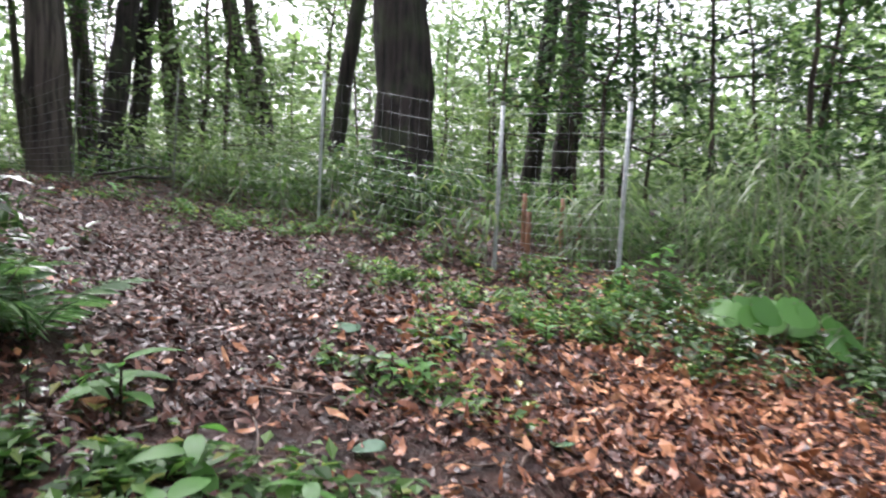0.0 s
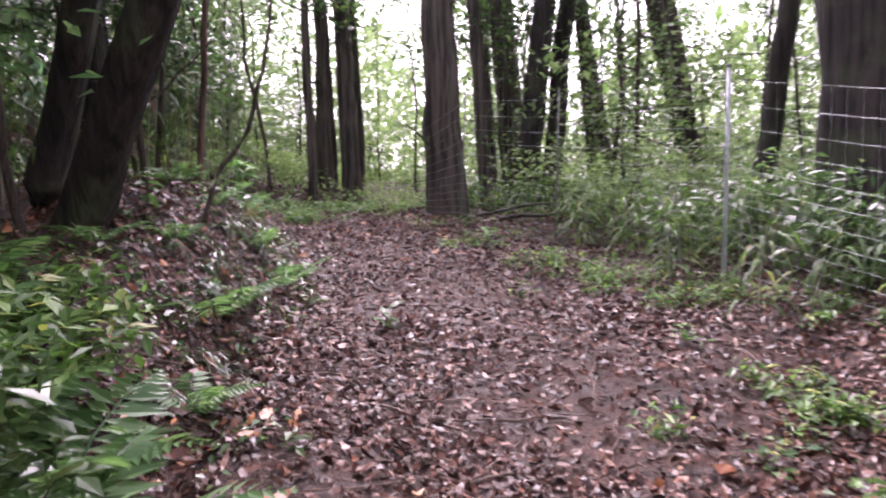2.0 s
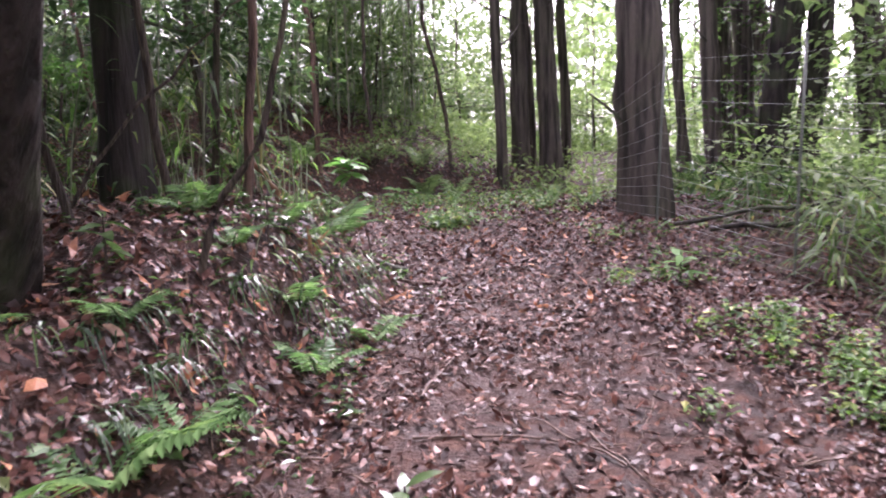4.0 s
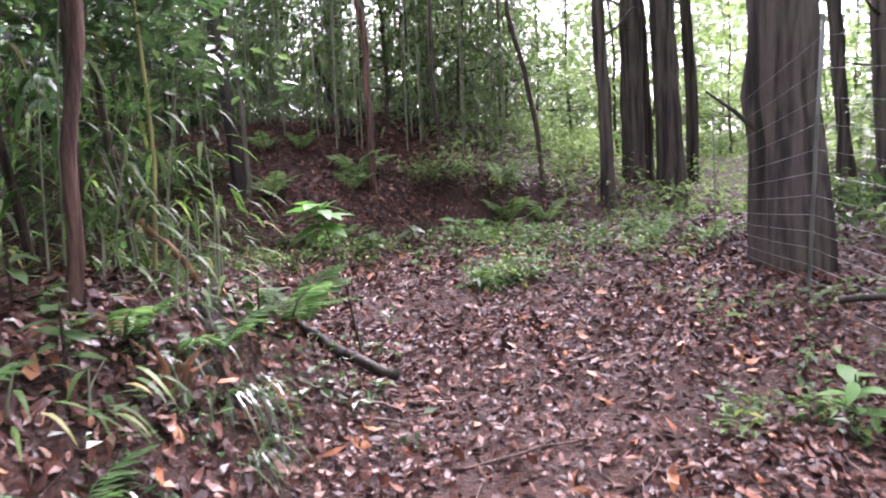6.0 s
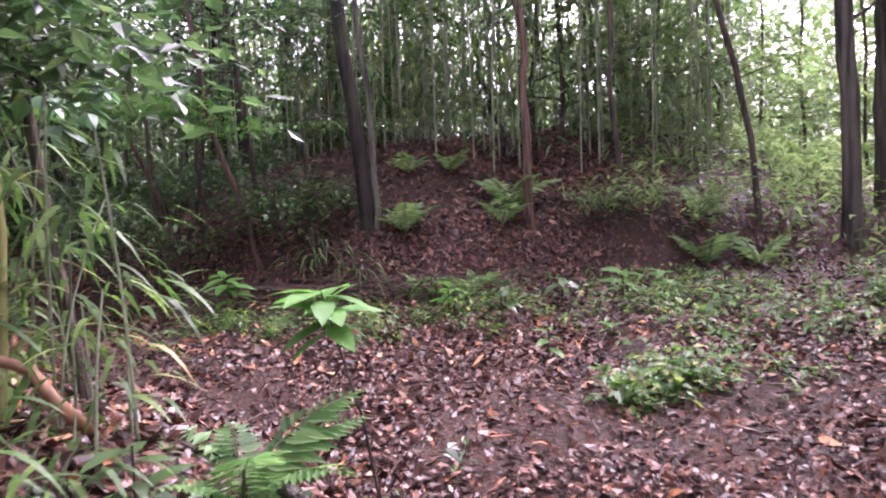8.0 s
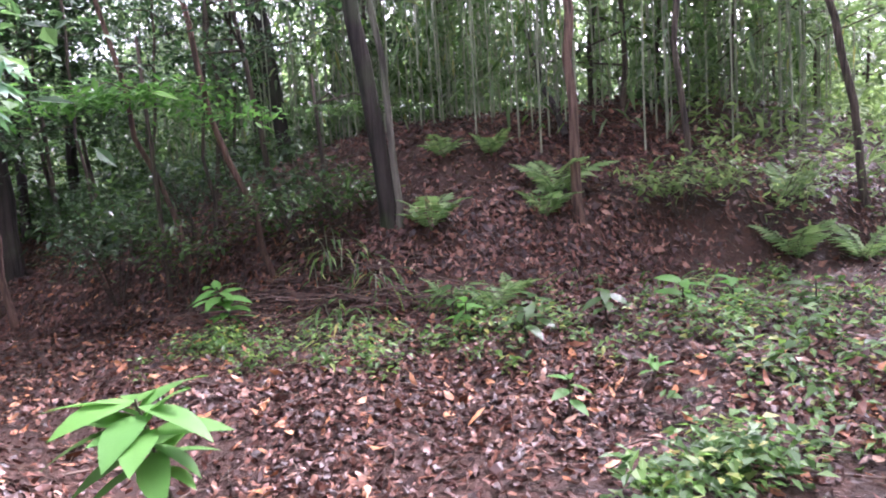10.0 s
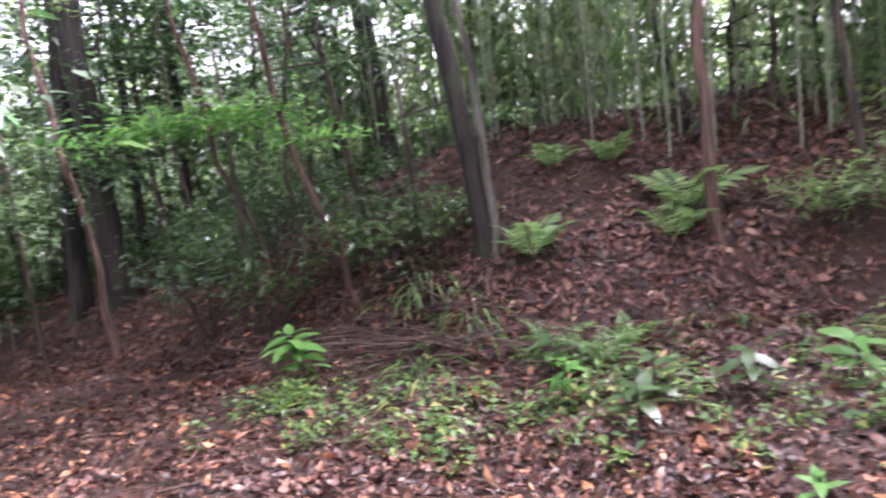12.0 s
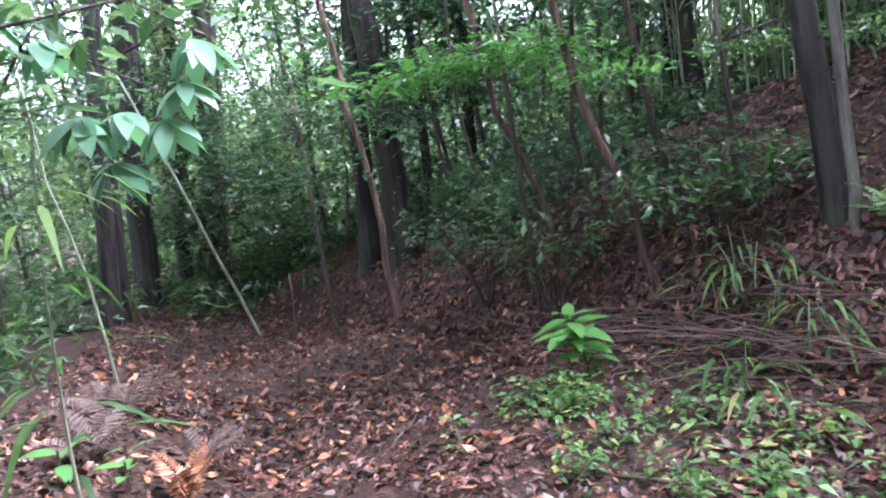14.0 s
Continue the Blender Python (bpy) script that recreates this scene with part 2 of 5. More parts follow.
def blades(base, way, up, length, width, fold=0.25, droop=0.0):
    """Pointed leaves, two facets each side of the midrib bend; all arguments are rows."""
    base, way, up = (np.asarray(v, float) for v in (base, way, up))
    length, width = np.asarray(length, float)[:, None], np.asarray(width, float)[:, None]
    way = way / (np.linalg.norm(way, axis=1)[:, None] + 1e-9)
    side = np.cross(way, up)
    side /= np.linalg.norm(side, axis=1)[:, None] + 1e-9
    up = np.cross(side, way)
    down = np.array([[0, 0, -1.0]])
    mid = base + way * length * 0.5
    tip = base + way * length + down * length * droop
    left = mid + side * width / 2 + up * width * fold - way * length * 0.08
    right = mid - side * width / 2 + up * width * fold - way * length * 0.08
    n = len(base)
    verts = np.stack([base, left, tip, right], 1).reshape(-1, 3)
    o = np.arange(n)[:, None] * 4
    faces = np.concatenate([o + [[0, 2, 1]], o + [[0, 3, 2]]], 0)
    return verts, faces


def dry_leaves(r, base, way, up, length, width):
    """Fallen leaves: uneven outline, curled along their length."""
    way = way / (np.linalg.norm(way, axis=1)[:, None] + 1e-9)
    side = np.cross(way, up)
    side /= np.linalg.norm(side, axis=1)[:, None] + 1e-9
    up = np.cross(side, way)
    n = len(base)
    curl = (0.25 * r.normal(size=n))[:, None]
    length, width = length[:, None], width[:, None]
    out = []
    for u, w in ((0.0, 0.0), (0.28, 0.9), (0.66, 0.8), (1.0, 0.0), (0.7, -0.75), (0.32, -0.95)):
        wob = 1 + 0.22 * r.normal(size=(n, 1))
        out.append(base + way * length * (u + 0.05 * r.normal(size=(n, 1))) + side * width * 0.5 * w * wob + up * length * (curl * (u - 0.5) ** 2 * 2 + 0.05 * r.normal(size=(n, 1))))
    o = np.arange(n)[:, None] * 6
    tris = np.concatenate([o + [[0, 5, 1]], o + [[1, 5, 4]], o + [[1, 4, 2]], o + [[2, 4, 3]]])
    return np.stack(out, 1).reshape(-1, 3), tris


def strips(base, way, length, width, droop, rows=3):
    """Long grass-like blades that arch over and hang."""
    base, way = np.asarray(base, float), np.asarray(way, float)
    way = way / (np.linalg.norm(way, axis=1)[:, None] + 1e-9)
    side = np.cross(way, np.array([[0, 0, 1.0]]))
    side /= np.linalg.norm(side, axis=1)[:, None] + 1e-6
    length, width, droop = (np.asarray(v, float)[:, None] for v in (length, width, droop))
    out = []
    for k in range(rows):
        u = k / rows
        w = width * (0.35, 1.0, 0.8, 0.5)[min(k, 3)] / 2
        c = base + way * length * u - np.array([[0, 0, 1.0]]) * length * droop * u * u
        out += [c - side * w, c + side * w]
    out.append(base + way * length - np.array([[0, 0, 1.0]]) * length * droop)
    n, m = len(base), 2 * rows + 1
    verts = np.stack(out, 1).reshape(-1, 3)
    o = np.arange(n) * m
    quads = [np.stack([o + 2 * k, o + 2 * k + 1, o + 2 * k + 3, o + 2 * k + 2], 1) for k in range(rows - 1)]
    tips = np.stack([o + m - 3, o + m - 2, o + m - 1], 1)
    return verts, np.concatenate(quads).tolist() + tips.tolist()


def scatter(r, n):
    v = r.normal(size=(n, 3))
    return v / np.linalg.norm(v, axis=1)[:, None]


# ---- ground ----
def graded(lo, hi, step, far):
    core = np.arange(lo, hi + 1e-6, step)
    out = step * 2 * 1.35 ** np.arange(40)
    out = np.cumsum(out)
    out = out[out < far]
    return np.concatenate([(lo - out)[::-1], core, hi + out])


gx, gy = graded(-20, 9, 0.17, 900), graded(-4, 26, 0.17, 900)
GX, GY = np.meshgrid(gx, gy, indexing="ij")
GZ = height(GX, GY) + 0.008 * rng.normal(size=GX.shape) * (np.abs(GX) < 22)
nx, ny = GX.shape
i, j = np.meshgrid(np.arange(nx - 1), np.arange(ny - 1), indexing="ij")
quad = np.stack([i * ny + j, (i + 1) * ny + j, (i + 1) * ny + j + 1, i * ny + j + 1], -1).reshape(-1, 4)
ground = new("ground", mesh_from("ground", np.stack([GX, GY, GZ], -1).reshape(-1, 3), quad, SOIL, True))
tagged(ground, "dark damp forest soil with a worn path, bank and mound", "ground", kind="structure")

# ---- trees ----
def crown_mesh(name, seed, clumps, leaves, reach, tall, size, mat, flat=0.35, clump=0.5):
    """Leaves in uneven sprays with gaps between them."""
    r = np.random.default_rng(seed)
    c = scatter(r, clumps) * (r.random((clumps, 1)) ** 0.4) * [reach, reach, tall / 2]
    c[:, 2] += tall / 2
    own = r.integers(0, clumps, leaves)
    width = (0.6 + 0.8 * r.random(clumps))[own][:, None] * clump
    base = c[own] + r.normal(size=(leaves, 3)) * width * [0.6, 0.6, flat * 0.6]
    way = scatter(r, leaves) * [1, 1, 0.45] + [0, 0, -0.25]
    up = scatter(r, leaves) * 0.55 + [0, 0, 1.0]
    length = size * (0.6 + 0.8 * r.random(leaves))
    v, f = blades(base, way, up, length, length * (0.4 + 0.2 * r.random(leaves)), 0.12)
    return mesh_from(name, v, f, mat), c


def trunk_mesh(name, seed, radius, tall, lean, mat, sides=12, rough=0.06, wander=0.03, flare=0.45, step=0.5, taper=0.55):
    r = np.random.default_rng(seed)
    n = max(6, int(tall / step))
    z = np.linspace(-0.25, tall, n)
    w = np.cumsum(r.normal(size=(n, 2)) * wander * step, axis=0)
    pts = np.stack([lean[0] * z + w[:, 0] - w[0, 0], lean[1] * z + w[:, 1] - w[0, 1], z], 1)
    rad = radius * (1 - (1 - taper) * np.clip(z / tall, 0, 1)) + radius * flare * np.exp(-np.clip(z, 0, 9) / (radius * 1.3 + 0.02))
    v, f = tube(pts, rad, sides, rough, seed)
    return mesh_from(name, v, f, mat, True), pts


BARKS = {"BARK_DARK": BARK_DARK, "BARK_CEDAR": BARK_CEDAR, "BARK_RED": BARK_RED, "BARK_PALE": BARK_PALE, "STEM": STEM}
HIGH = [crown_mesh("high_crown", 40 + k, 26, 800, 1.9, 4.5, 0.18, m, 0.4, 0.7)[0] for k, m in enumerate((LEAF_DARK, LEAF_MID, LEAF_LIGHT))]

# x, y, girth radius, lean per metre in x and y, bark, what sets it apart
TREES = [
    (4.95, 8.35, 0.44, -0.039, 0.034, "BARK_DARK", "huge dark conifer trunk behind the wire fence"),
    (4.87, 10.42, 0.145, 0.117, -0.086, "BARK_DARK", "dark leaning trunk beside the huge conifer"),
    (1.38, 13.6, 0.30, -0.032, 0.003, "BARK_CEDAR", "thick cedar trunk standing at the fence"),
    (3.32, 22.43, 0.119, -0.068, 0.009, "BARK_CEDAR", "slim cedar trunk beyond the rise"),
    (8.99, 9.37, 0.191, 0.035, -0.038, "BARK_DARK", "dark straight trunk in the wood beyond the fence"),
    (11.00, 10.07, 0.278, 0.014, -0.018, "BARK_DARK", "dark thick trunk in the wood beyond the fence"),
    (4.25, 20.63, 0.210, -0.069, 0.021, "BARK_CEDAR", "brown cedar trunk beyond the fence"),
    (4.11, 18.57, 0.290, 0.095, -0.034, "BARK_DARK", "dark trunk leaning over the fence line"),
    (9.54, 20.50, 0.279, -0.179, 0.091, "BARK_CEDAR", "strongly leaning trunk in the far wood"),
    (6.56, 20.33, 0.178, -0.085, 0.033, "BARK_CEDAR", "slim leaning trunk in the far wood"),
    (4.60, 24.28, 0.237, -0.048, 0.008, "BARK_CEDAR", "straight cedar trunk in the far wood"),
    (5.65, 23.96, 0.241, -0.066, 0.016, "BARK_CEDAR", "straight cedar trunk in the far wood"),
    (4.88, 18.98, 0.231, 0.094, -0.028, "BARK_DARK", "dark leaning trunk in the far wood"),
    (6.66, 19.44, 0.164, -0.149, 0.053, "BARK_CEDAR", "slim leaning trunk in the far wood"),
    (7.69, 16.74, 0.160, -0.152, 0.078, "BARK_CEDAR", "slim leaning trunk beyond the fence"),
    (-0.83, 19.49, 0.121, -0.011, -0.003, "BARK_CEDAR", "slim straight cedar on the crest of the rise"),
    (-0.55, 21.02, 0.200, -0.027, -0.002, "BARK_CEDAR", "straight cedar in a close row on the rise"),
    (-0.26, 21.54, 0.091, -0.026, -0.002, "BARK_CEDAR", "thin cedar in a close row on the rise"),
    (0.12, 21.06, 0.242, -0.038, -0.003, "BARK_CEDAR", "thick cedar in a close row on the rise"),
    (0.50, 23.06, 0.136, -0.031, 0.000, "BARK_CEDAR", "slim cedar behind the row on the rise"),
    (3.19, 18.80, 0.173, -0.037, 0.009, "BARK_CEDAR", "straight cedar behind the fence"),
    (2.74, 19.90, 0.086, -0.040, 0.007, "BARK_CEDAR", "thin cedar behind the fence"),
    (-2.42, 7.3, 0.172, 0.5, -0.45, "BARK_DARK", "dark mossy trunk leaning over the bank"),
    (-2.85, 7.7, 0.14, 0.33, -0.3, "BARK_DARK", "dark trunk behind the leaning one on the bank"),
    (-2.75, 9.1, 0.17, -0.03, 0.02, "BARK_DARK", "rough dark trunk on top of the bank"),
    (-5.02, 14.95, 0.088, 0.01, -0.06, "BARK_DARK", "dark trunk at the foot of the mound"),
    (-4.91, 14.93, 0.036, 0.0, -0.06, "BARK_PALE", "pale lichen-spotted trunk grown against a dark one"),
    (-10.06, 19.86, 0.105, -0.008, -0.004, "BARK_DARK", "thin dark trunk behind the mound"),
    (-3.65, 16.19, 0.052, -0.092, -0.058, "BARK_RED", "slender reddish trunk on the mound"),
    (-2.99, 17.24, 0.036, -0.057, -0.026, "STEM", "thin crooked dark sapling on the mound's end"),
    (-1.74, 18.65, 0.045, -0.107, -0.023, "STEM", "thin leaning dark sapling beyond the mound"),
    (-5.70, 24.07, 0.192, -0.013, -0.007, "BARK_CEDAR", "cedar trunk behind the bamboo thicket"),
    (-5.48, 26.29, 0.106, 0.028, 0.009, "BARK_CEDAR", "slim cedar trunk behind the bamboo thicket"),
    (-11.35, 22.80, 0.216, 0.041, 0.037, "BARK_DARK", "dark trunk behind the bamboo thicket"),
    (-9.52, 26.62, 0.249, 0.020, 0.010, "BARK_CEDAR", "thick cedar trunk behind the bamboo thicket"),
    (-12.22, 20.45, 0.154, 0.013, 0.013, "BARK_DARK", "dark trunk in the thicket on the mound"),
    (-9.69, 17.18, 0.116, -0.060, -0.084, "BARK_DARK", "dark trunk on top of the mound"),
    (-12.06, 14.82, 0.088, 0.014, 0.045, "BARK_DARK", "thin dark trunk on the low end of the mound"),
    (-12.30, 14.14, 0.077, 0.006, 0.023, "BARK_DARK", "thin dark trunk on the low end of the mound"),
    (-6.01, 14.25, 0.034, -0.117, -0.182, "BARK_RED", "thin reddish stem leaning at the mound's foot"),
    (-7.11, 13.90, 0.032, -0.061, -0.128, "BARK_RED", "thin reddish stem leaning at the mound's foot"),
    (-10.46, 13.25, 0.168, 0.000, -0.005, "BARK_DARK", "thick dark trunk at the shaded end of the mound"),
    (-11.13, 12.88, 0.140, 0.011, 0.071, "BARK_DARK", "dark trunk beside a thicker one in the shade"),
    (-9.30, 12.85, 0.044, -0.016, -0.087, "BARK_RED", "thin reddish stem before two dark trunks"),
    (-11.23, 17.77, 0.172, 0.011, 0.022, "BARK_DARK", "dark trunk on top of the mound"),
    (-12.33, 9.33, 0.137, -0.022, 0.125, "BARK_DARK", "dark trunk at the end of the clearing"),
    (-12.86, 9.46, 0.068, -0.023, 0.128, "BARK_DARK", "thin dark trunk at the end of the clearing"),
    (-13.90, 9.63, 0.185, -0.017, 0.111, "BARK_DARK", "thick dark trunk at the end of the clearing"),
    (-15.96, 10.05, 0.130, -0.012, 0.120, "BARK_DARK", "dark trunk deep in the shaded wood"),
    (-16.00, 10.59, 0.231, -0.004, 0.106, "BARK_CEDAR", "thick cedar trunk deep in the shaded wood"),
    (-20.92, 9.31, 0.242, -0.012, 0.130, "BARK_CEDAR", "cedar trunk far off in the wood"),
    (-9.69, 14.05, 0.024, 0.01, -0.04, "STEM", "thin dark stem in the mound's shade"),
    (-6.87, 14.14, 0.022, 0.04, 0.06, "STEM", "thin dark stem among the shrubs"),
    (-1.86, 9.02, 0.034, 0.057, 0.055, "BARK_RED", "smooth reddish sapling on the leafy bank"),
]
for k, (x, y, r0, lx, ly, bark, label) in enumerate(TREES):
    tall = 6.5 if r0 < 0.06 else 7.0 if abs(lx) > 0.25 else 13.0
    t_ob = thing("tree", (x, y, ground_at(x, y)), label, "tree")
    me, pts = trunk_mesh("trunk", 100 + k, r0, tall, (lx, ly), BARKS[bark], 22 if r0 > 0.15 else 9, 0.09 if r0 > 0.15 else 0.05, 0.05 if r0 > 0.06 or bark == "BARK_PALE" else 0.11, 0.22 if r0 > 0.15 else 0.4, step=0.4)
    bole = part("trunk", me, t_ob)
    r = np.random.default_rng(1500 + k)
    if r0 > 0.1 and abs(lx) < 0.25:
        for _ in range(5):
            c = pts[int(len(pts) * (0.2 + 0.4 * r.random()))]
            a, run = r.random() * 6.283, 0.5 + 1.6 * r.random()
            d = np.array([math.cos(a), math.sin(a), 0.1 + 0.5 * r.random()]) * run
            line = [c, c + d * 0.3 + r.normal(size=3) * 0.05, c + d * 0.65 + r.normal(size=3) * 0.09, c + d + [0, 0, -0.12 * run]]
            part("limb", mesh_from("limb", *tube(line, [0.03, 0.022, 0.013, 0.005], 6, 0.08, k), BARKS[bark]), bole)
    if k == 2:
        stub = [Vector(p) - t_ob.location for p in ((1.2, 13.5, 2.0), (0.93, 13.5, 2.27), (0.70, 13.5, 2.45))]
        part("broken_branch", mesh_from("broken_branch", *tube(stub, [0.022, 0.018, 0.009], 7, 0.08, 3), BARK_DARK), bole, "dark snapped branch stub")
    top = pts[int(len(pts) * 0.62)]
    cr = part("crown", HIGH[k % 3 if r0 > 0.06 else 2], t_ob)
    cr.location = top
    cr.rotation_euler = (0, 0, k * 1.7)
    if math.hypot(x, y - 7) > 10.5 and r0 > 0.06 and not (-14 < x < -4 and y > 12):
        low = part("low_crown", HIGH[(k + 1) % 3], t_ob)
        low.location, low.rotation_euler = pts[int(len(pts) * (0.3 + 0.1 * (k % 3)))], (0, 0, k * 0.9)
    cr.scale = (0.45,) * 3 if r0 < 0.06 else (1.0, 1.0, 1.15)


# ---- understorey: slim trees with leafy sprays low down ----
def understorey(seed, tall, low, reach, leaves, size, mat, clumps, label, clump=0.42):
    """A slim tree whose sprays hang from limbs at many heights."""
    r = np.random.default_rng(seed)
    ob = thing("young_tree", (0, 0, 0), label, "tree", "young trees of the understorey")
    me, pts = trunk_mesh("trunk", seed, 0.035, tall, (r.normal() * 0.05, r.normal() * 0.05), STEM, 7, 0.05, 0.12, step=0.35, taper=0.3)
    part("trunk", me, ob)
    limbs, tips = [], []
    for _ in range(clumps):
        z = low + (tall - low) * r.random()
        at = pts[np.argmin(abs(pts[:, 2] - z))]
        a, run = r.random() * 6.283, reach * (0.35 + 0.65 * r.random()) * (1.15 - 0.6 * (z - low) / (tall - low))
        end = at + np.array([math.cos(a) * run, math.sin(a) * run, run * (0.25 * r.normal() + 0.15)])
        mid = (at + end) / 2 + r.normal(size=3) * 0.08
        limbs.append(tube([at, mid, end], [0.014, 0.009, 0.003], 4))
        tips += [(mid, 0.6), (end, 1.0)]
    tagged(part("branching", mesh_from("branching", *joined(limbs), STEM), ob), kind="stuff")
    place = np.array([p for p, _ in tips])
    own = r.integers(0, len(place), leaves)
    base = place[own] + r.normal(size=(leaves, 3)) * [clump * 0.55, clump * 0.55, clump * 0.22]
    way = scatter(r, leaves) * [1, 1, 0.35] + [0, 0, -0.3]
    length = size * (0.6 + 0.8 * r.random(leaves))
    v, f = blades(base, way, scatter(r, leaves) * 0.5 + [0, 0, 1.0], length, length * (0.38 + 0.2 * r.random(leaves)), 0.12)
    part("crown", mesh_from("crown", v, f, mat), ob)
    return ob


def strew(kinds, places, lo=0.8, hi=1.25, seed=1):
    r = np.random.default_rng(seed)
    for n, (x, y) in enumerate(places):
        s = lo + (hi - lo) * r.random()
        copy_thing(kinds[n % len(kinds)], Matrix.LocRotScale((x, y, ground_at(x, y)), Euler((0, 0, r.random() * 6.283)), (s, s, s)))


def field(seed, x0, x1, y0, y1, gap, keep):
    """Loosely even places in a box, kept where keep() says so."""
    r = np.random.default_rng(seed)
    out = []
    for x in np.arange(x0, x1, gap):
        for y in np.arange(y0, y1, gap):
            px, py = x + gap * (r.random() - 0.5) * 0.9, y + gap * (r.random() - 0.5) * 0.9
            if keep(px, py):
                out.append((float(px), float(py)))
    return out


dark_young = [understorey(300 + k, 5.0, 1.7, 1.5, 2300, 0.115, LEAF_DARK, 16, "slim evergreen with dark glossy leaves", 0.5) for k in range(2)]
mid_young = [understorey(310 + k, 6.0, 0.8, 1.5, 1900, 0.125, LEAF_MID, 16, "slim young tree with green leafy sprays", 0.55) for k in range(2)]
light_young = [understorey(320 + k, 6.5, 0.5, 1.6, 1900, 0.125, LEAF_LIGHT, 18, "slim young tree with light airy leaves", 0.6) for k in range(2)]

# evergreens over the mound's shaded side
strew(dark_young, field(1, -13.5, -5.4, 13.4, 18.5, 1.75, lambda x, y: mound_depth(x, y) > 0.25 and x < -5.6 - 0.4 * (y - 14)), 0.85, 1.2, 1)
strew(dark_young, [(-3.3, 5.2), (-3.2, 6.4), (-3.7, 8.1), (-3.1, 3.9), (-3.0, 9.9), (-4.2, 7.2), (-2.9, 4.6), (-2.5, 8.1), (-2.35, 9.6), (-2.6, 6.9), (-2.7, 10.4), (-2.2, 8.8)], 0.8, 1.05, 15)
# wood on and behind the mound
strew(mid_young + dark_young, field(2, -18, -8, 20, 31, 2.9, lambda x, y: True), 1.0, 1.6, 2)
strew(mid_young + light_young, field(22, -8, -3.6, 20, 31, 2.6, lambda x, y: True), 0.9, 1.5, 22)
# beyond the crest
strew(light_young, field(3, -3.5, 4.0, 24.5, 38, 2.5, lambda x, y: True), 0.8, 1.4, 3)
strew(light_young, field(10, -5.2, -1.9, 19.0, 25, 1.7, lambda x, y: x < -1.6 - 0.12 * (y - 18)), 0.6, 1.1, 10)
strew(light_young + mid_young, field(4, 4.2, 18, 14.5, 34, 2.7, lambda x, y: True), 0.8, 1.5, 4)
# beyond the fence
strew(mid_young + light_young, field(5, 4.2, 19, -6, 12, 2.7, lambda x, y: x > 6.2 + max(0, 3 - y)), 0.8, 1.5, 5)
strew(dark_young + mid_young, [(8.8, 5.4), (7.4, 6.6), (10.0, 4.2), (9.0, 7.2), (10.5, 2.4)], 1.3, 1.6, 16)
# the end of the clearing
strew(mid_young + light_young, field(6, -24, -13.5, 4, 15, 2.2, lambda x, y: True), 0.9, 1.5, 6)
strew(mid_young + dark_young, field(12, -16.5, -11.4, 11.4, 14.6, 1.5, lambda x, y: math.hypot(x + 11.5, y - 11) > 1.0), 0.75, 1.1, 12)
strew(mid_young, field(7, -12.5, -7.0, 5.0, 8.8, 2.2, lambda x, y: True), 0.8, 1.2, 7)
# behind the bank
strew(mid_young + dark_young, field(8, -11, -3.6, 2, 10.2, 2.2, lambda x, y: x < -3.6), 0.8, 1.3, 8)
# behind the start
strew(mid_young, field(9, -12, 8, -12, -5, 5.0, lambda x, y: True), 0.9, 1.4, 9)
for n, k in enumerate(dark_young + mid_young + light_young):
    k.location = (-11.0 + 1.6 * n, -7.0, ground_at(-11.0 + 1.6 * n, -7.0))


# ---- far woods all round ----
def far_woods():
    r = np.random.default_rng(11)
    n = 42000
    a = r.random(n) * 6.283
    d = 34 + 22 * r.random(n)
    lump = 0.5 + 0.5 * np.sin(a * 23) * np.sin(a * 9 + 1)
    z = -2.5 + (6 + 10 * lump) * r.random(n) ** 0.9
    base = np.stack([-3 + d * np.cos(a), 10 + d * np.sin(a), z], 1)
    length = 0.55 + 0.6 * r.random(n)
    v, f = blades(base, scatter(r, n), scatter(r, n) + [0, 0, 0.6], length, length * 0.55, 0.15)
    return mesh_from("far_woods", v, f, LEAF_LIGHT)


def leaf_wall(seed, line, n, deep, tall, size, mat, label):
    """Leafy growth in loose sprays along a line on the ground, closing the wood behind it."""
    r = np.random.default_rng(seed)
    line = np.array(line, float)
    m = n // 28
    u = r.random(m) * (len(line) - 1)
    cx = np.interp(u, range(len(line)), line[:, 0]) + r.normal(size=m) * deep
    cy = np.interp(u, range(len(line)), line[:, 1]) + r.normal(size=m) * deep
    cz = height(cx, cy) + tall * r.random(m) ** 1.15 * (0.7 + 0.3 * np.sin(1.3 * cx) * np.sin(1.1 * cy))
    own = r.integers(0, m, n)
    wide = (0.35 + 0.45 * r.random(m))[own][:, None]
    base = np.stack([cx, cy, cz], 1)[own] + r.normal(size=(n, 3)) * wide * [1, 1, 0.4]
    base[:, 2] = np.maximum(base[:, 2], height(base[:, 0], base[:, 1]) + 0.05)
    length = size * (0.6 + 0.8 * r.random(n))
    v, f = blades(base, scatter(r, n) * [1, 1, 0.5] + [0, 0, -0.25], scatter(r, n) * 0.6 + [0, 0, 0.8], length, length * 0.45, 0.12)
    tagged(new("background_foliage", mesh_from("background_foliage", v, f, mat)), label, "foliage", kind="stuff")


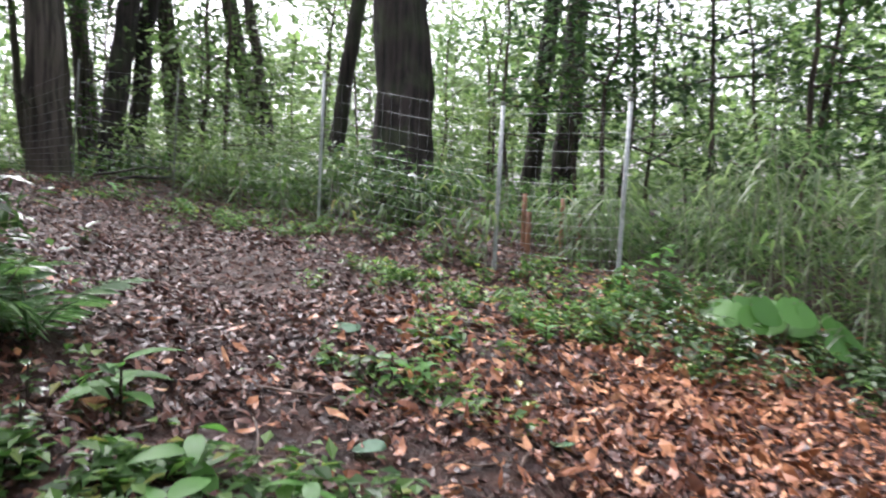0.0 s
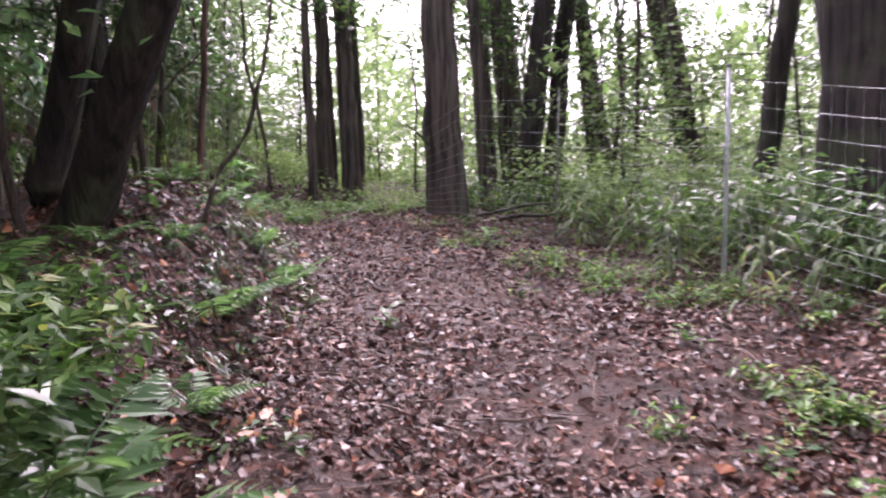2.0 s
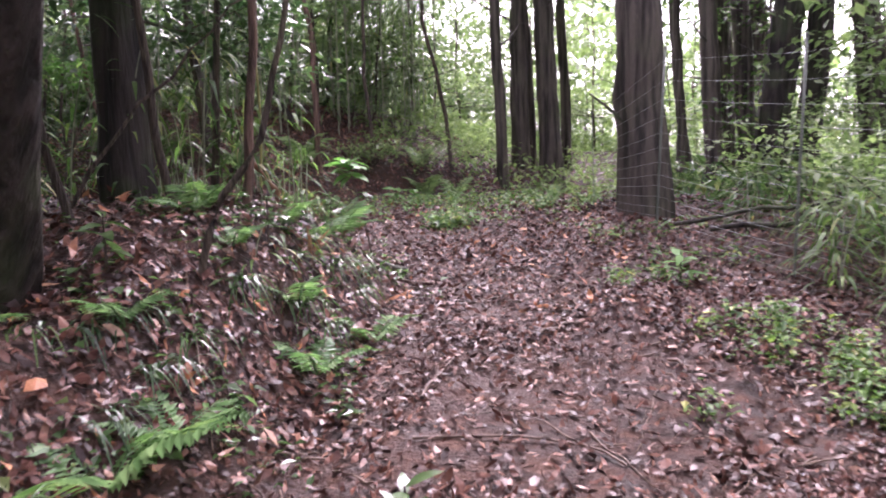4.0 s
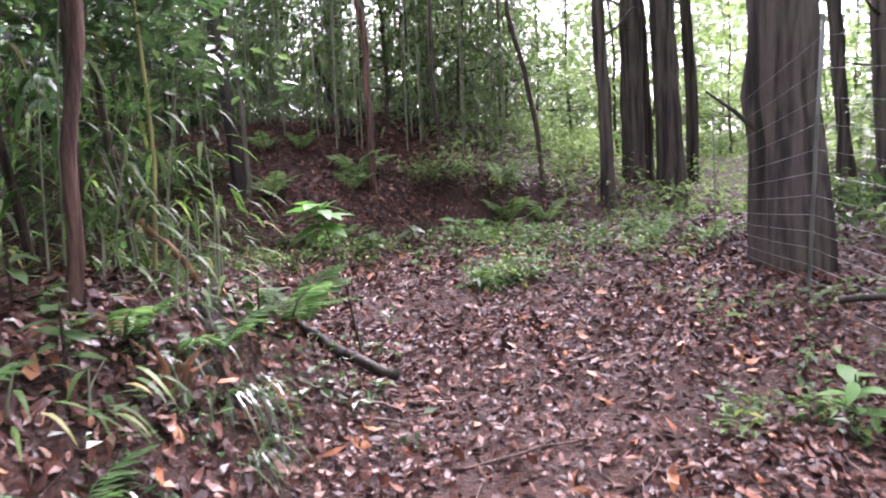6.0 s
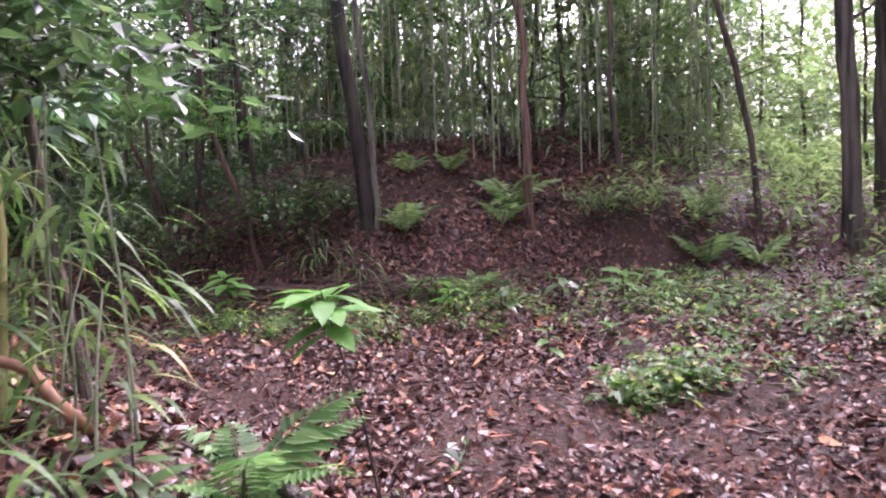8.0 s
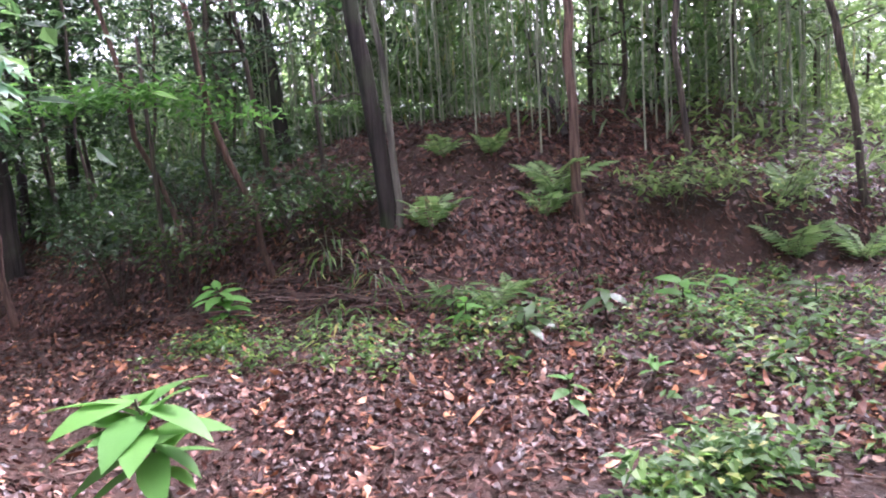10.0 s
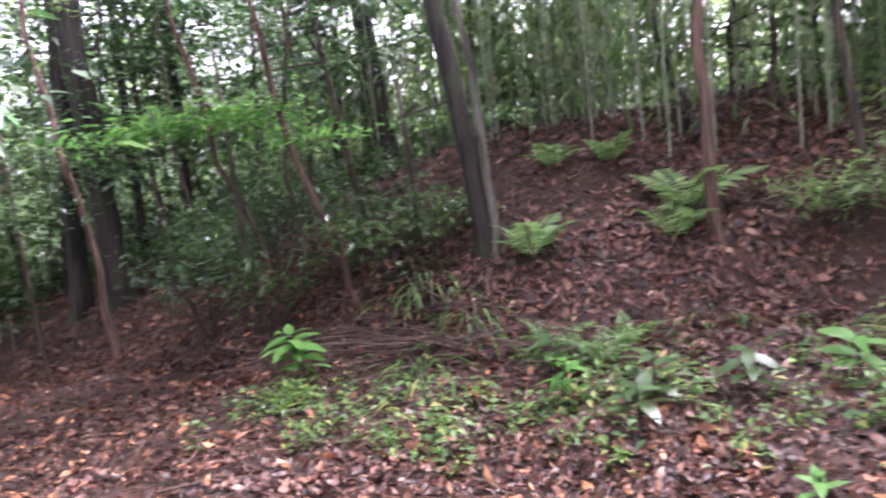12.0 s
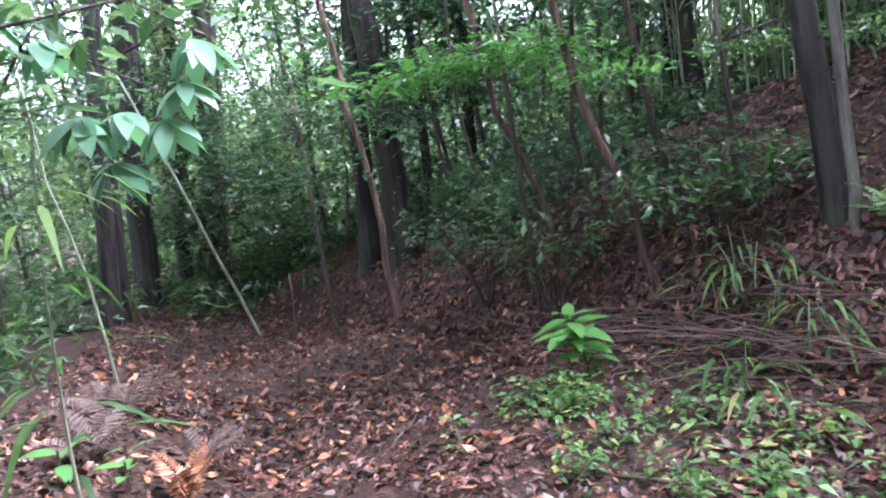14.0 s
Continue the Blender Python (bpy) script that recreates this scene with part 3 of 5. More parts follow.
leaf_wall(201, [(-25, 19), (-20, 23), (-13, 26), (-7, 28), (-3, 30)], 23000, 1.5, 9.5, 0.3, LEAF_HAZE, "foliage paled to a hazy grey-green behind the bamboo on the mound")
leaf_wall(202, [(-24, 3), (-24, 9), (-22, 15), (-19, 19)], 15000, 1.6, 7.5, 0.28, LEAF_HAZE, "green foliage closing the end of the clearing")
leaf_wall(203, [(-4, 31), (2, 33), (9, 31), (16, 27)], 9000, 1.8, 7.0, 0.32, LEAF_LIGHT, "light yellow-green foliage beyond the crest")
leaf_wall(204, [(15, 24), (18, 14), (17, 4), (14, -5)], 17000, 1.6, 8.5, 0.3, LEAF_HAZE, "green foliage in the wood beyond the fence")
leaf_wall(205, [(-18, 16.5), (-15, 18.5), (-11.5, 19.5), (-8.5, 20.5)], 7000, 0.7, 3.4, 0.2, LEAF_MID, "dark evergreen growth on top of the mound")
leaf_wall(206, [(-15.5, 9.6), (-15.0, 12.0), (-13.8, 14.0), (-12.5, 15.5)], 4500, 0.6, 3.6, 0.17, LEAF_MID, "dark evergreen growth at the shaded end of the mound")
tagged(new("far_woods", far_woods()), "pale green wood closing the distance all round", "woods", kind="stuff")


# ---- undergrowth over the floor of the wood ----
def undergrowth(name, seed, boxes, n, mat, label, size=0.16):
    r = np.random.default_rng(seed)
    pts = []
    for x0, x1, y0, y1, share in boxes:
        m = int(n * share)
        c = np.stack([x0 + (x1 - x0) * r.random(m // 25 + 1), y0 + (y1 - y0) * r.random(m // 25 + 1)], 1)
        pts.append(c[r.integers(0, len(c), m)] + r.normal(size=(m, 2)) * 0.22)
    xy = np.concatenate(pts)
    m = len(xy)
    z = height(xy[:, 0], xy[:, 1]) + 0.6 * r.random(m) ** 1.4
    length = size * (0.5 + r.random(m))
    v, f = blades(np.column_stack([xy, z]), scatter(r, m) * [1, 1, 0.5], scatter(r, m) * 0.5 + [0, 0, 1.0], length, length * 0.4, 0.12, 0.2)
    return tagged(new(name, mesh_from(name, v, f, mat)), label, "undergrowth", kind="stuff")


undergrowth("undergrowth", 61, [(3.3, 16, 5, 30, 0.5), (2.2, 6, 13, 24, 0.2), (4.5, 12, -5, 5, 0.3)], 16000, LEAF_MID, "green undergrowth in the wood beyond the fence")
undergrowth("undergrowth", 62, [(-3.0, 4, 18.5, 34, 0.85), (-4.5, -1.0, 18.5, 24, 0.15)], 10000, LEAF_LIGHT, "light green undergrowth beyond the crest", 0.14)
undergrowth("undergrowth", 63, [(-24, -12.8, 3, 15, 0.55), (-13.5, -8.5, 3, 9.0, 0.25), (-20, -14, 9, 16, 0.2)], 17000, LEAF_MID, "green undergrowth round the end of the clearing")
undergrowth("undergrowth", 64, [(-24, -4, 18.5, 32, 0.6), (-16, -8.5, 14.0, 18.5, 0.4)], 18000, LEAF_DARK, "dark undergrowth on and behind the mound")
# ---- fence ----
POSTS = [(3.08, 3.29, 1.62, 0.05), (2.88, 4.56, 1.62, 0.02), (2.93, 7.69, 1.95, 0.02), (2.28, 10.61, 2.0, 0.05), (1.35, 12.2, 1.9, 0.08), (0.8, 14.4, 1.3, -0.03)]
fence = thing("fence", (2.9, 4.5, ground_at(2.9, 4.5)), "galvanised wire deer fence on thin steel posts", "fence")


def to_fence(p):
    return np.asarray(p, float) - np.array(fence.location)


tops = []
for x, y, tall, lean in POSTS:
    z = ground_at(x, y)
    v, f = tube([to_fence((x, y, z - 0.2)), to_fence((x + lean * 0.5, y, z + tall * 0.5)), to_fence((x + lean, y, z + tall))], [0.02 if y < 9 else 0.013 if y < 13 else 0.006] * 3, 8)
    # posts beyond y 9 take the shade-darkened steel
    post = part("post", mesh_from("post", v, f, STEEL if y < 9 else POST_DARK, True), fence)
    top = to_fence((x + lean, y, z + tall))
    part("cap", mesh_from("cap", *tube([top - [0, 0, 0.03], top, top + [0, 0, 0.012]], [0.024 if y < 9 else 0.016, 0.026 if y < 9 else 0.017, 0.01], 8), POST_DARK, True), post, "dull dark post cap")
    tops.append((x, y, z, tall, lean))
for a, b in zip(tops, tops[1:]):
    run = math.hypot(b[0] - a[0], b[1] - a[1])

    def on(u, h):
        sag = 0.03 * math.sin(math.pi * u) * (1 - h)
        return to_fence((a[0] + (b[0] - a[0]) * u + (a[4] + (b[4] - a[4]) * u) * h, a[1] + (b[1] - a[1]) * u, a[2] + (b[2] - a[2]) * u + (a[3] + (b[3] - a[3]) * u) * h - sag))

    for h in (0.03, 0.08, 0.13, 0.19, 0.25, 0.31, 0.38, 0.46, 0.54, 0.63, 0.72, 0.82, 0.93):
        v, f = tube([on(u, h) for u in (0, 0.25, 0.5, 0.75, 1)], [0.0011] * 5, 4)
        part("wire", mesh_from("wire", v, f, STEEL), fence)
    if a[1] > 7:
        continue
    n = int(run / 0.16)
    ups = [tube([on((k + 0.5) / n, 0.03), on((k + 0.5) / n, 0.93)], [0.0007] * 2, 3) for k in range(n)]
    tagged(part("wire_mesh", mesh_from("wire_mesh", *joined(ups), STEEL), fence), kind="stuff")


# ---- ferns ----
def frond_mesh(seed, mat, n=16):
    r = np.random.default_rng(seed)
    u = np.linspace(0.12, 0.98, n)
    arch = np.stack([u, np.zeros(n), 0.55 * u - 0.62 * u * u], 1)
    base, way, length = [], [], []
    for k in range(n):
        wide = 0.26 * math.sin(math.pi * min(1, 0.18 + 0.82 * u[k])) ** 0.8 + 0.02
        for s in (-1, 1):
            base.append(arch[k])
            way.append((0.45, s, -0.22 + 0.1 * r.normal()))
            length.append(wide * (0.9 + 0.2 * r.random()))
    length = np.array(length)
    v, f = blades(base, way, [(0, 0, 1)] * len(base), length, np.maximum(length * 0.3, 0.03), 0.05, 0.08)
    rib = tube([(0, 0, 0), (0.35, 0, 0.125), (0.7, 0, 0.085), (1, 0, -0.07)], [0.012, 0.009, 0.006, 0.002], 4)
    return mesh_from("frond", *joined([(v, f.tolist()), rib]), mat)


FRONDS = [frond_mesh(s, LEAF_FERN) for s in range(3)]
PALE_FRONDS = [frond_mesh(s, LEAF_FERN_PALE) for s in range(3)]


def fern(x, y, size, fronds, seed, label, way=None, up=0.0):
    r = np.random.default_rng(seed)
    ob = thing("fern", (x, y, ground_at(x, y) + up), label, "fern", "ferns")
    for k in range(fronds):
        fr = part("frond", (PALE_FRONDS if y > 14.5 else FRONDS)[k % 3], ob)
        a = (way + (k - (fronds - 1) / 2) * 0.75 if way is not None else k * 6.283 / fronds) + r.normal() * 0.2
        s = size * (0.75 + 0.5 * r.random())
        fr.matrix_basis = Matrix.LocRotScale((0, 0, 0), Euler((r.normal() * 0.15, -0.35 * r.random() - (0.3 if y < 12 else 0.5), a), "XYZ"), (s,) * 3)
    return ob


FERNS = [
    (-1.4, 3.75, 0.6, 6, "lush green fern at the path's edge"),
    (-1.6, 4.25, 0.6, 6, "lush green fern at the path's edge"),
    (-1.8, 3.5, 0.55, 6, "lush green fern at the path's edge"),
    (-2.05, 5.0, 0.55, 6, "lush green fern spreading from the bank"),
    (-2.2, 4.5, 0.6, 6, "lush green fern spreading from the bank"),
    (-1.9, 4.3, 0.55, 6, "lush green fern spreading from the bank"),
    (-1.3, 5.2, 0.42, 4, "lush green fern spreading from the bank"),
    (-1.27, 6.92, 0.45, 5, "lush green fern spreading from the bank"),
    (-2.4, 5.6, 0.5, 5, "lush green fern spreading from the bank"),
    (-1.36, 6.53, 0.52, 4, "green fern arching from the leafy bank"),
    (-1.0, 7.95, 0.42, 4, "green fern at the foot of the bank"),
    (-0.86, 8.7, 0.4, 4, "green fern at the foot of the bank"),
    (-1.95, 8.42, 0.3, 3, "pale fern on top of the bank"),
    (-2.2, 4.9, 0.42, 5, "broad green fern on the bank"),
    (-2.1, 4.1, 0.42, 5, "broad green fern on the bank"),
    (-1.25, 8.39, 0.35, 5, "small green fern on the bank"),
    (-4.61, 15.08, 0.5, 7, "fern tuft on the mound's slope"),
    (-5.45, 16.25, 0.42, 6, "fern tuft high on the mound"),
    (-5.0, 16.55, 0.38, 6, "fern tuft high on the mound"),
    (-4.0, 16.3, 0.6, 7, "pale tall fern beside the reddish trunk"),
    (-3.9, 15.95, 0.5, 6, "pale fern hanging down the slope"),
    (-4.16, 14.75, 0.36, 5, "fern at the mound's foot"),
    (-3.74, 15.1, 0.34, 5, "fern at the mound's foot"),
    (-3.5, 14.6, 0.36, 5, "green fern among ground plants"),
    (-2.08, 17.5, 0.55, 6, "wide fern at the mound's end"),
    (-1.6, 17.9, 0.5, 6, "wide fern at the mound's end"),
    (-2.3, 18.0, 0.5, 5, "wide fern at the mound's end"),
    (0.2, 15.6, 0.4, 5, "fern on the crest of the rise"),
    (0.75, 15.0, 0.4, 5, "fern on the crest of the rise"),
    (-1.6, 10.35, 0.5, 8, "bright fern where the bank ends"),
]
for k, (x, y, s, n, label) in enumerate(FERNS):
    fern(x, y, s, n, 500 + k, label)


# ---- dwarf bamboo ----
def bamboo_plant(x, y, tall, culms, leaves, seed, label, spread=0.25, lean=0.15, leaf=0.24, green=True, low=0.12, mat=None):
    r = np.random.default_rng(seed)
    ob = thing("dwarf_bamboo", (x, y, ground_at(x, y)), label, "bamboo", "dwarf bamboo")
    base, way, length = [], [], []
    for k in range(culms):
        h = tall * (0.6 + 0.4 * r.random())
        root = np.array([r.normal() * spread, r.normal() * spread, -0.1])
        tilt = np.array([r.normal() * lean, r.normal() * lean])
        pts = [root + np.array([tilt[0] * h * u * u, tilt[1] * h * u * u, h * u]) for u in np.linspace(0, 1, 6)]
        v, f = tube(pts, np.linspace(0.008, 0.003, 6), 5)
        part("culm", mesh_from("culm", v, f, CULM_GREEN if green else CULM), ob)
        for _ in range(leaves):
            u = low + (1 - low) * r.random()
            p = root + np.array([tilt[0] * h * u * u, tilt[1] * h * u * u, h * u])
            a, out = r.random() * 6.283, 0.05 + 0.22 * r.random()
            d = np.array([math.cos(a), math.sin(a), 0.25 * r.random()])
            base.append(p + d * out)
            way.append(d + [0, 0, 0.1 * r.normal()])
            length.append(leaf * (0.6 + 0.7 * r.random()))
    length = np.array(length)
    v, f = strips(base, way, length, 0.11 * length + 0.004, 0.25 + 0.75 * r.random(len(length)), 4)
    part("leaves", mesh_from("leaves", v, f, mat or LEAF_BAMBOO), ob)
    return ob


bamboo_plant(-2.1, 9.9, 1.25, 6, 34, 600, "dwarf bamboo with long drooping leaves on the bank", 0.17, leaf=0.2, low=0.35)
bamboo_plant(-1.95, 10.1, 0.7, 3, 18, 601, "dwarf bamboo hanging over the bank's end", 0.12, leaf=0.17, low=0.4)
bamboo_plant(-2.7, 9.5, 1.9, 5, 34, 602, "tall dwarf bamboo behind the reddish sapling", 0.35)
bamboo_plant(-2.75, 10.1, 1.7, 5, 34, 603, "tall dwarf bamboo on the bank", 0.35)
bamboo_plant(-3.4, 8.6, 2.4, 6, 34, 604, "tall dwarf bamboo behind the leaning trunk", 0.4)
bamboo_plant(-3.5, 9.8, 2.3, 6, 34, 605, "tall dwarf bamboo on the bank", 0.45)
bamboo_plant(-1.85, 9.35, 0.4, 4, 16, 606, "dwarf bamboo tuft on the bank's edge", 0.15, leaf=0.15)
bamboo_plant(-5.35, 14.55, 0.5, 4, 16, 607, "yellowing bamboo grass tuft over the brush heap", 0.1, 0.3, leaf=0.21)
bamboo_plant(-4.75, 14.5, 0.38, 4, 14, 608, "green bamboo grass tuft over the brush heap", 0.08, 0.3, leaf=0.2)
for k, (x, y) in enumerate(field(20, -5.6, -3.0, 4.5, 9.6, 1.05, lambda x, y: math.hypot(x + 2.3, y - 6.8) > 0.9)):
    bamboo_plant(x, y, 2.2, 5, 34, 640 + k, "tall dwarf bamboo in a stand on the bank", 0.35)
for k, (x, y) in enumerate(field(24, -2.4, -1.0, 7.2, 10.4, 0.7, lambda x, y: x > -0.6 - 0.35 * (y - 6))):
    bamboo_plant(x, y, 0.3, 3, 12, 840 + k, "small bamboo grass tuft drooping over the bank's slope", 0.1, 0.45, 0.17)
# stand beyond the fence and where the fence ends
# paler leaf colours stand in for haze and light on the bamboo
for k, (x, y) in enumerate(field(21, 3.5, 6.4, 0.6, 5.2, 0.85, lambda x, y: x > (4.0 if y < 3 else 3.4 + 0.25 * (y - 3)))):
    bamboo_plant(x, y, 2.0 if y < 3.4 else 1.1, 5, 42, 680 + k, "dwarf bamboo in a dense stand by the fence", 0.32, 0.12, mat=LEAF_HAZE if k % 3 else LEAF_LIGHT)
for k, (x, y) in enumerate(field(22, 3.2, 5.6, 5.4, 12.5, 0.95, lambda x, y: True)):
    bamboo_plant(x - 0.12 * max(0, y - 8), y, 0.95, 4, 36, 730 + k, "low dwarf bamboo behind the wire fence", 0.32, 0.15)
for k, (x, y) in enumerate(field(23, -4.9, -1.9, 14.0, 15.6, 0.75, lambda x, y: abs(mound_depth(x, y)) < 0.55)):
    bamboo_plant(x, y, 0.35, 3, 16, 790 + k, "small dwarf bamboo tuft at the mound's foot", 0.15, 0.3, 0.22)


# ---- bamboo thicket behind the mound ----
def bamboo_stalk(seed):
    """One thin bamboo with sprays of narrow leaves along its upper two thirds."""
    r = np.random.default_rng(seed)
    h = 4.5 + 2.5 * r.random()
    lean = r.normal(size=2) * 0.05
    line = [np.array([lean[0] * h * u * u, lean[1] * h * u * u, h * u]) for u in (-0.02, 0.2, 0.4, 0.6, 0.8, 1.0)]
    ob = thing("bamboo", (0, 0, 0), "thin grey-green bamboo standing in a thicket on the mound", "bamboo", "bamboo thicket")
    part("culm", mesh_from("culm", *tube(line, [0.012, 0.0118, 0.011, 0.009, 0.006, 0.002], 6), CULM_GREEN, True), ob)
    n = 92
    u = 0.07 + 0.93 * r.random(n)
    base = np.stack([lean[0] * h * u * u, lean[1] * h * u * u, h * u], 1) + r.normal(size=(n, 3)) * [0.24, 0.24, 0.1]
    length = 0.16 + 0.14 * r.random(n)
    v, f = strips(base, scatter(r, n) * [1, 1, 0.4], length, length * 0.17, 0.3 + 0.5 * r.random(n), 3)
    # most stalks carry the haze-paled leaf colour
    part("leaves", mesh_from("leaves", v, f, LEAF_HAZE if seed % 4 else LEAF_BAMBOO), ob)
    return ob


kinds = [bamboo_stalk(3100 + k) for k in range(8)]
r = np.random.default_rng(31)
spots = np.stack([-16 + 13.5 * r.random(900), 16.8 + 10 * r.random(900)], 1)
spots = spots[mound_depth(spots[:, 0], spots[:, 1]) > 1.7]
spots = spots[np.argsort(spots[:, 1] - 0.25 * spots[:, 0])][:300]
for n, (x, y) in enumerate(spots):
    place = Matrix.LocRotScale((float(x), float(y), ground_at(x, y) - 0.05), Euler((0, 0, r.random() * 6.283)), (1, 1, 0.8 + 0.4 * r.random()))
    if n < len(kinds):
        kinds[n].matrix_world = place
    else:
        copy_thing(kinds[n % len(kinds)], place)


# ---- bright broad-leaved plants ----
def broad_leaf(name, mat, fold=0.12):
    u = np.linspace(0, 1, 7)
    w = 0.19 * np.sin(math.pi * u ** 0.85) ** 0.9
    z = 0.12 * u - 0.32 * u * u
    left = np.stack([u, w, z + fold * w], 1)
    mid = np.stack([u, 0 * u, z], 1)
    right = np.stack([u, -w, z + fold * w], 1)
    verts = np.concatenate([left, mid, right])
    faces = []
    for k in range(6):
        faces += [[7 + k, 8 + k, 1 + k, k], [14 + k, 15 + k, 8 + k, 7 + k]]
    return mesh_from(name, verts, faces, mat, True)


BROAD = broad_leaf("leaf", LEAF_BRIGHT)
BROAD_MID = broad_leaf("leaf", LEAF_MID)


def round_leaf(mat):
    ang = np.linspace(0.25, 6.03, 13)
    rim = np.stack([0.5 - 0.5 * np.cos(ang), 0.55 * np.sin(ang), 0.05 * np.cos(2 * ang) - 0.08], 1)
    return mesh_from("leaf", np.concatenate([[(0.12, 0, 0)], rim]), [[0, k + 1, k] for k in range(1, 13)], mat, True)


ROUND = round_leaf(LEAF_BRIGHT)
ROUND_PALE = round_leaf(LEAF_LIMP)


def broad_plant(x, y, tall, leaves, size, seed, label, mesh, lean=(0.0, 0.0), low=0.35, name="broadleaf_plant"):
    r = np.random.default_rng(seed)
    ob = thing(name, (x, y, ground_at(x, y)), label, "plant")
    v, f = tube([(0, 0, -0.08), (lean[0] * tall * 0.4, lean[1] * tall * 0.4, tall * 0.5), (lean[0] * tall, lean[1] * tall, tall)], [0.009, 0.007, 0.004], 6)
    part("stem", mesh_from("stem", v, f, STEM), ob)
    for k in range(leaves):
        u = low + (1 - low) * (k + 0.5) / leaves
        lf = part("leaf", mesh, ob)
        s = size * (0.7 + 0.5 * r.random())
        lf.matrix_basis = Matrix.LocRotScale((lean[0] * tall * u, lean[1] * tall * u, tall * u), Euler((r.normal() * 0.2, -0.15 + 0.25 * r.normal(), k * 2.4 + r.normal() * 0.3)), (s,) * 3)
    return ob


broad_plant(-1.4, 10.9, 1.0, 24, 0.22, 900, "bright green sapling with a whorl of long glossy leaves", BROAD, (-0.22, -0.1), 0.82)
broad_plant(-5.35, 13.35, 0.45, 26, 0.27, 901, "bright green shrub with drooping glossy leaves by the brush pile", BROAD, (-0.1, -0.25))
broad_plant(-1.3, 2.8, 0.22, 9, 0.24, 902, "broad green seedling among fallen leaves", BROAD, low=0.1)
broad_plant(-1.55, 1.75, 0.2, 9, 0.2, 913, "bright green seedling at the path's edge", BROAD, low=0.1)
broad_plant(-1.05, 1.75, 0.16, 8, 0.16, 914, "bright green seedling at the path's edge", BROAD, low=0.1)
broad_plant(-1.3, 2.1, 0.2, 9, 0.22, 903, "bright green seedling at the path's edge", BROAD, low=0.1)
broad_plant(-0.22, 6.65, 0.16, 9, 0.16, 904, "green seedling in the middle of the path", BROAD_MID, low=0.1)
broad_plant(1.32, 10.3, 0.28, 9, 0.2, 905, "bright green seedling near the fence", BROAD, low=0.3)
broad_plant(-1.85, 13.1, 0.24, 6, 0.13, 906, "small bright seedling in the litter", BROAD)
broad_plant(-1.65, 13.65, 0.16, 7, 0.14, 907, "small bright seedling in the litter", BROAD, low=0.3)
broad_plant(3.02, 2.85, 0.5, 14, 0.2, 908, "bright green shrub at the fence post", BROAD, low=0.3)
for k, (x, y) in enumerate(((3.05, 2.15), (3.3, 1.95), (3.25, 2.3), (3.45, 1.7), (3.55, 2.1), (3.7, 1.85))):
    bur = thing("butterbur", (x, y, ground_at(x, y)), "butterbur with wide round wet leaves", "plant", "butterbur plants")
    r = np.random.default_rng(920 + k)
    for j in range(3):
        a, h = 3.9 + (j - 1) * 0.9 + 0.3 * r.normal(), 0.24 + 0.2 * r.random()
        e = np.array([math.cos(a) * 0.12, math.sin(a) * 0.12, h])
        part("stalk", mesh_from("stalk", *tube([(0, 0, -0.05), e * [0.4, 0.4, 0.6], e], [0.007, 0.006, 0.004], 6), CULM_GREEN), bur)
        lf = part("leaf", ROUND, bur)
        sz = 0.2 + 0.08 * r.random()
        lf.matrix_basis = Matrix.LocRotScale(e, Euler((0.2 * r.normal(), 0.7 + 0.3 * r.random(), a)), (sz,) * 3)
# pale leaves fallen flat on the path's litter
for k, (x, y, sz) in enumerate(((2.7, 2.05, 0.2), (0.38, 1.69, 0.13), (-0.46, 2.16, 0.14), (0.23, 3.45, 0.17), (1.57, 4.47, 0.16), (0.8, 2.95, 0.14), (-0.15, 3.05, 0.12), (1.3, 2.2, 0.12))):
    lf = tagged(new("fallen_leaf", ROUND_PALE), "pale green round leaf lying on brown litter", "leaf", "pale fallen leaves")
    lf.matrix_world = Matrix.LocRotScale((x, y, ground_at(x, y) + 0.045), Euler((0.15, 0.1, k * 1.9)), (sz,) * 3)
for k, (x, y) in enumerate(((-5.0, 10.7), (-4.7, 10.75), (-4.85, 10.45))):
    broad_plant(x, y, 0.14, 3, 0.17, 930 + k, "small bright seedling among brown twigs", BROAD, low=0.4)
for k, (x, y) in enumerate(((-3.3, 14.0), (-2.9, 14.3), (-2.5, 14.6), (-2.1, 15.0), (-3.7, 14.3), (-2.7, 13.9), (-1.9, 15.4), (-1.3, 15.3))):
    broad_plant(x, y, 0.28, 11, 0.2, 940 + k, "leafy green ground plant before the mound", BROAD_MID if k % 3 else BROAD, low=0.3)


for k, (x, y, h) in enumerate(((0.0, 2.6, 0.2), (-0.12, 2.72, 0.17), (0.14, 2.5, 0.18), (0.05, 2.8, 0.15), (0.28, 2.66, 0.14), (-1.75, 2.5, 0.2), (-1.95, 2.9, 0.24), (-1.6, 3.0, 0.16), (2.55, 2.9, 0.3), (2.2, 3.2, 0.24), (2.9, 3.1, 0.3), (3.5, 2.7, 0.3), (1.45, 2.75, 0.14))):
    broad_plant(x, y, h, 13, 0.1, 960 + k, "slim-leaved green weed in the path's litter", BROAD_MID if k % 2 else BROAD, low=0.2, name="weed")


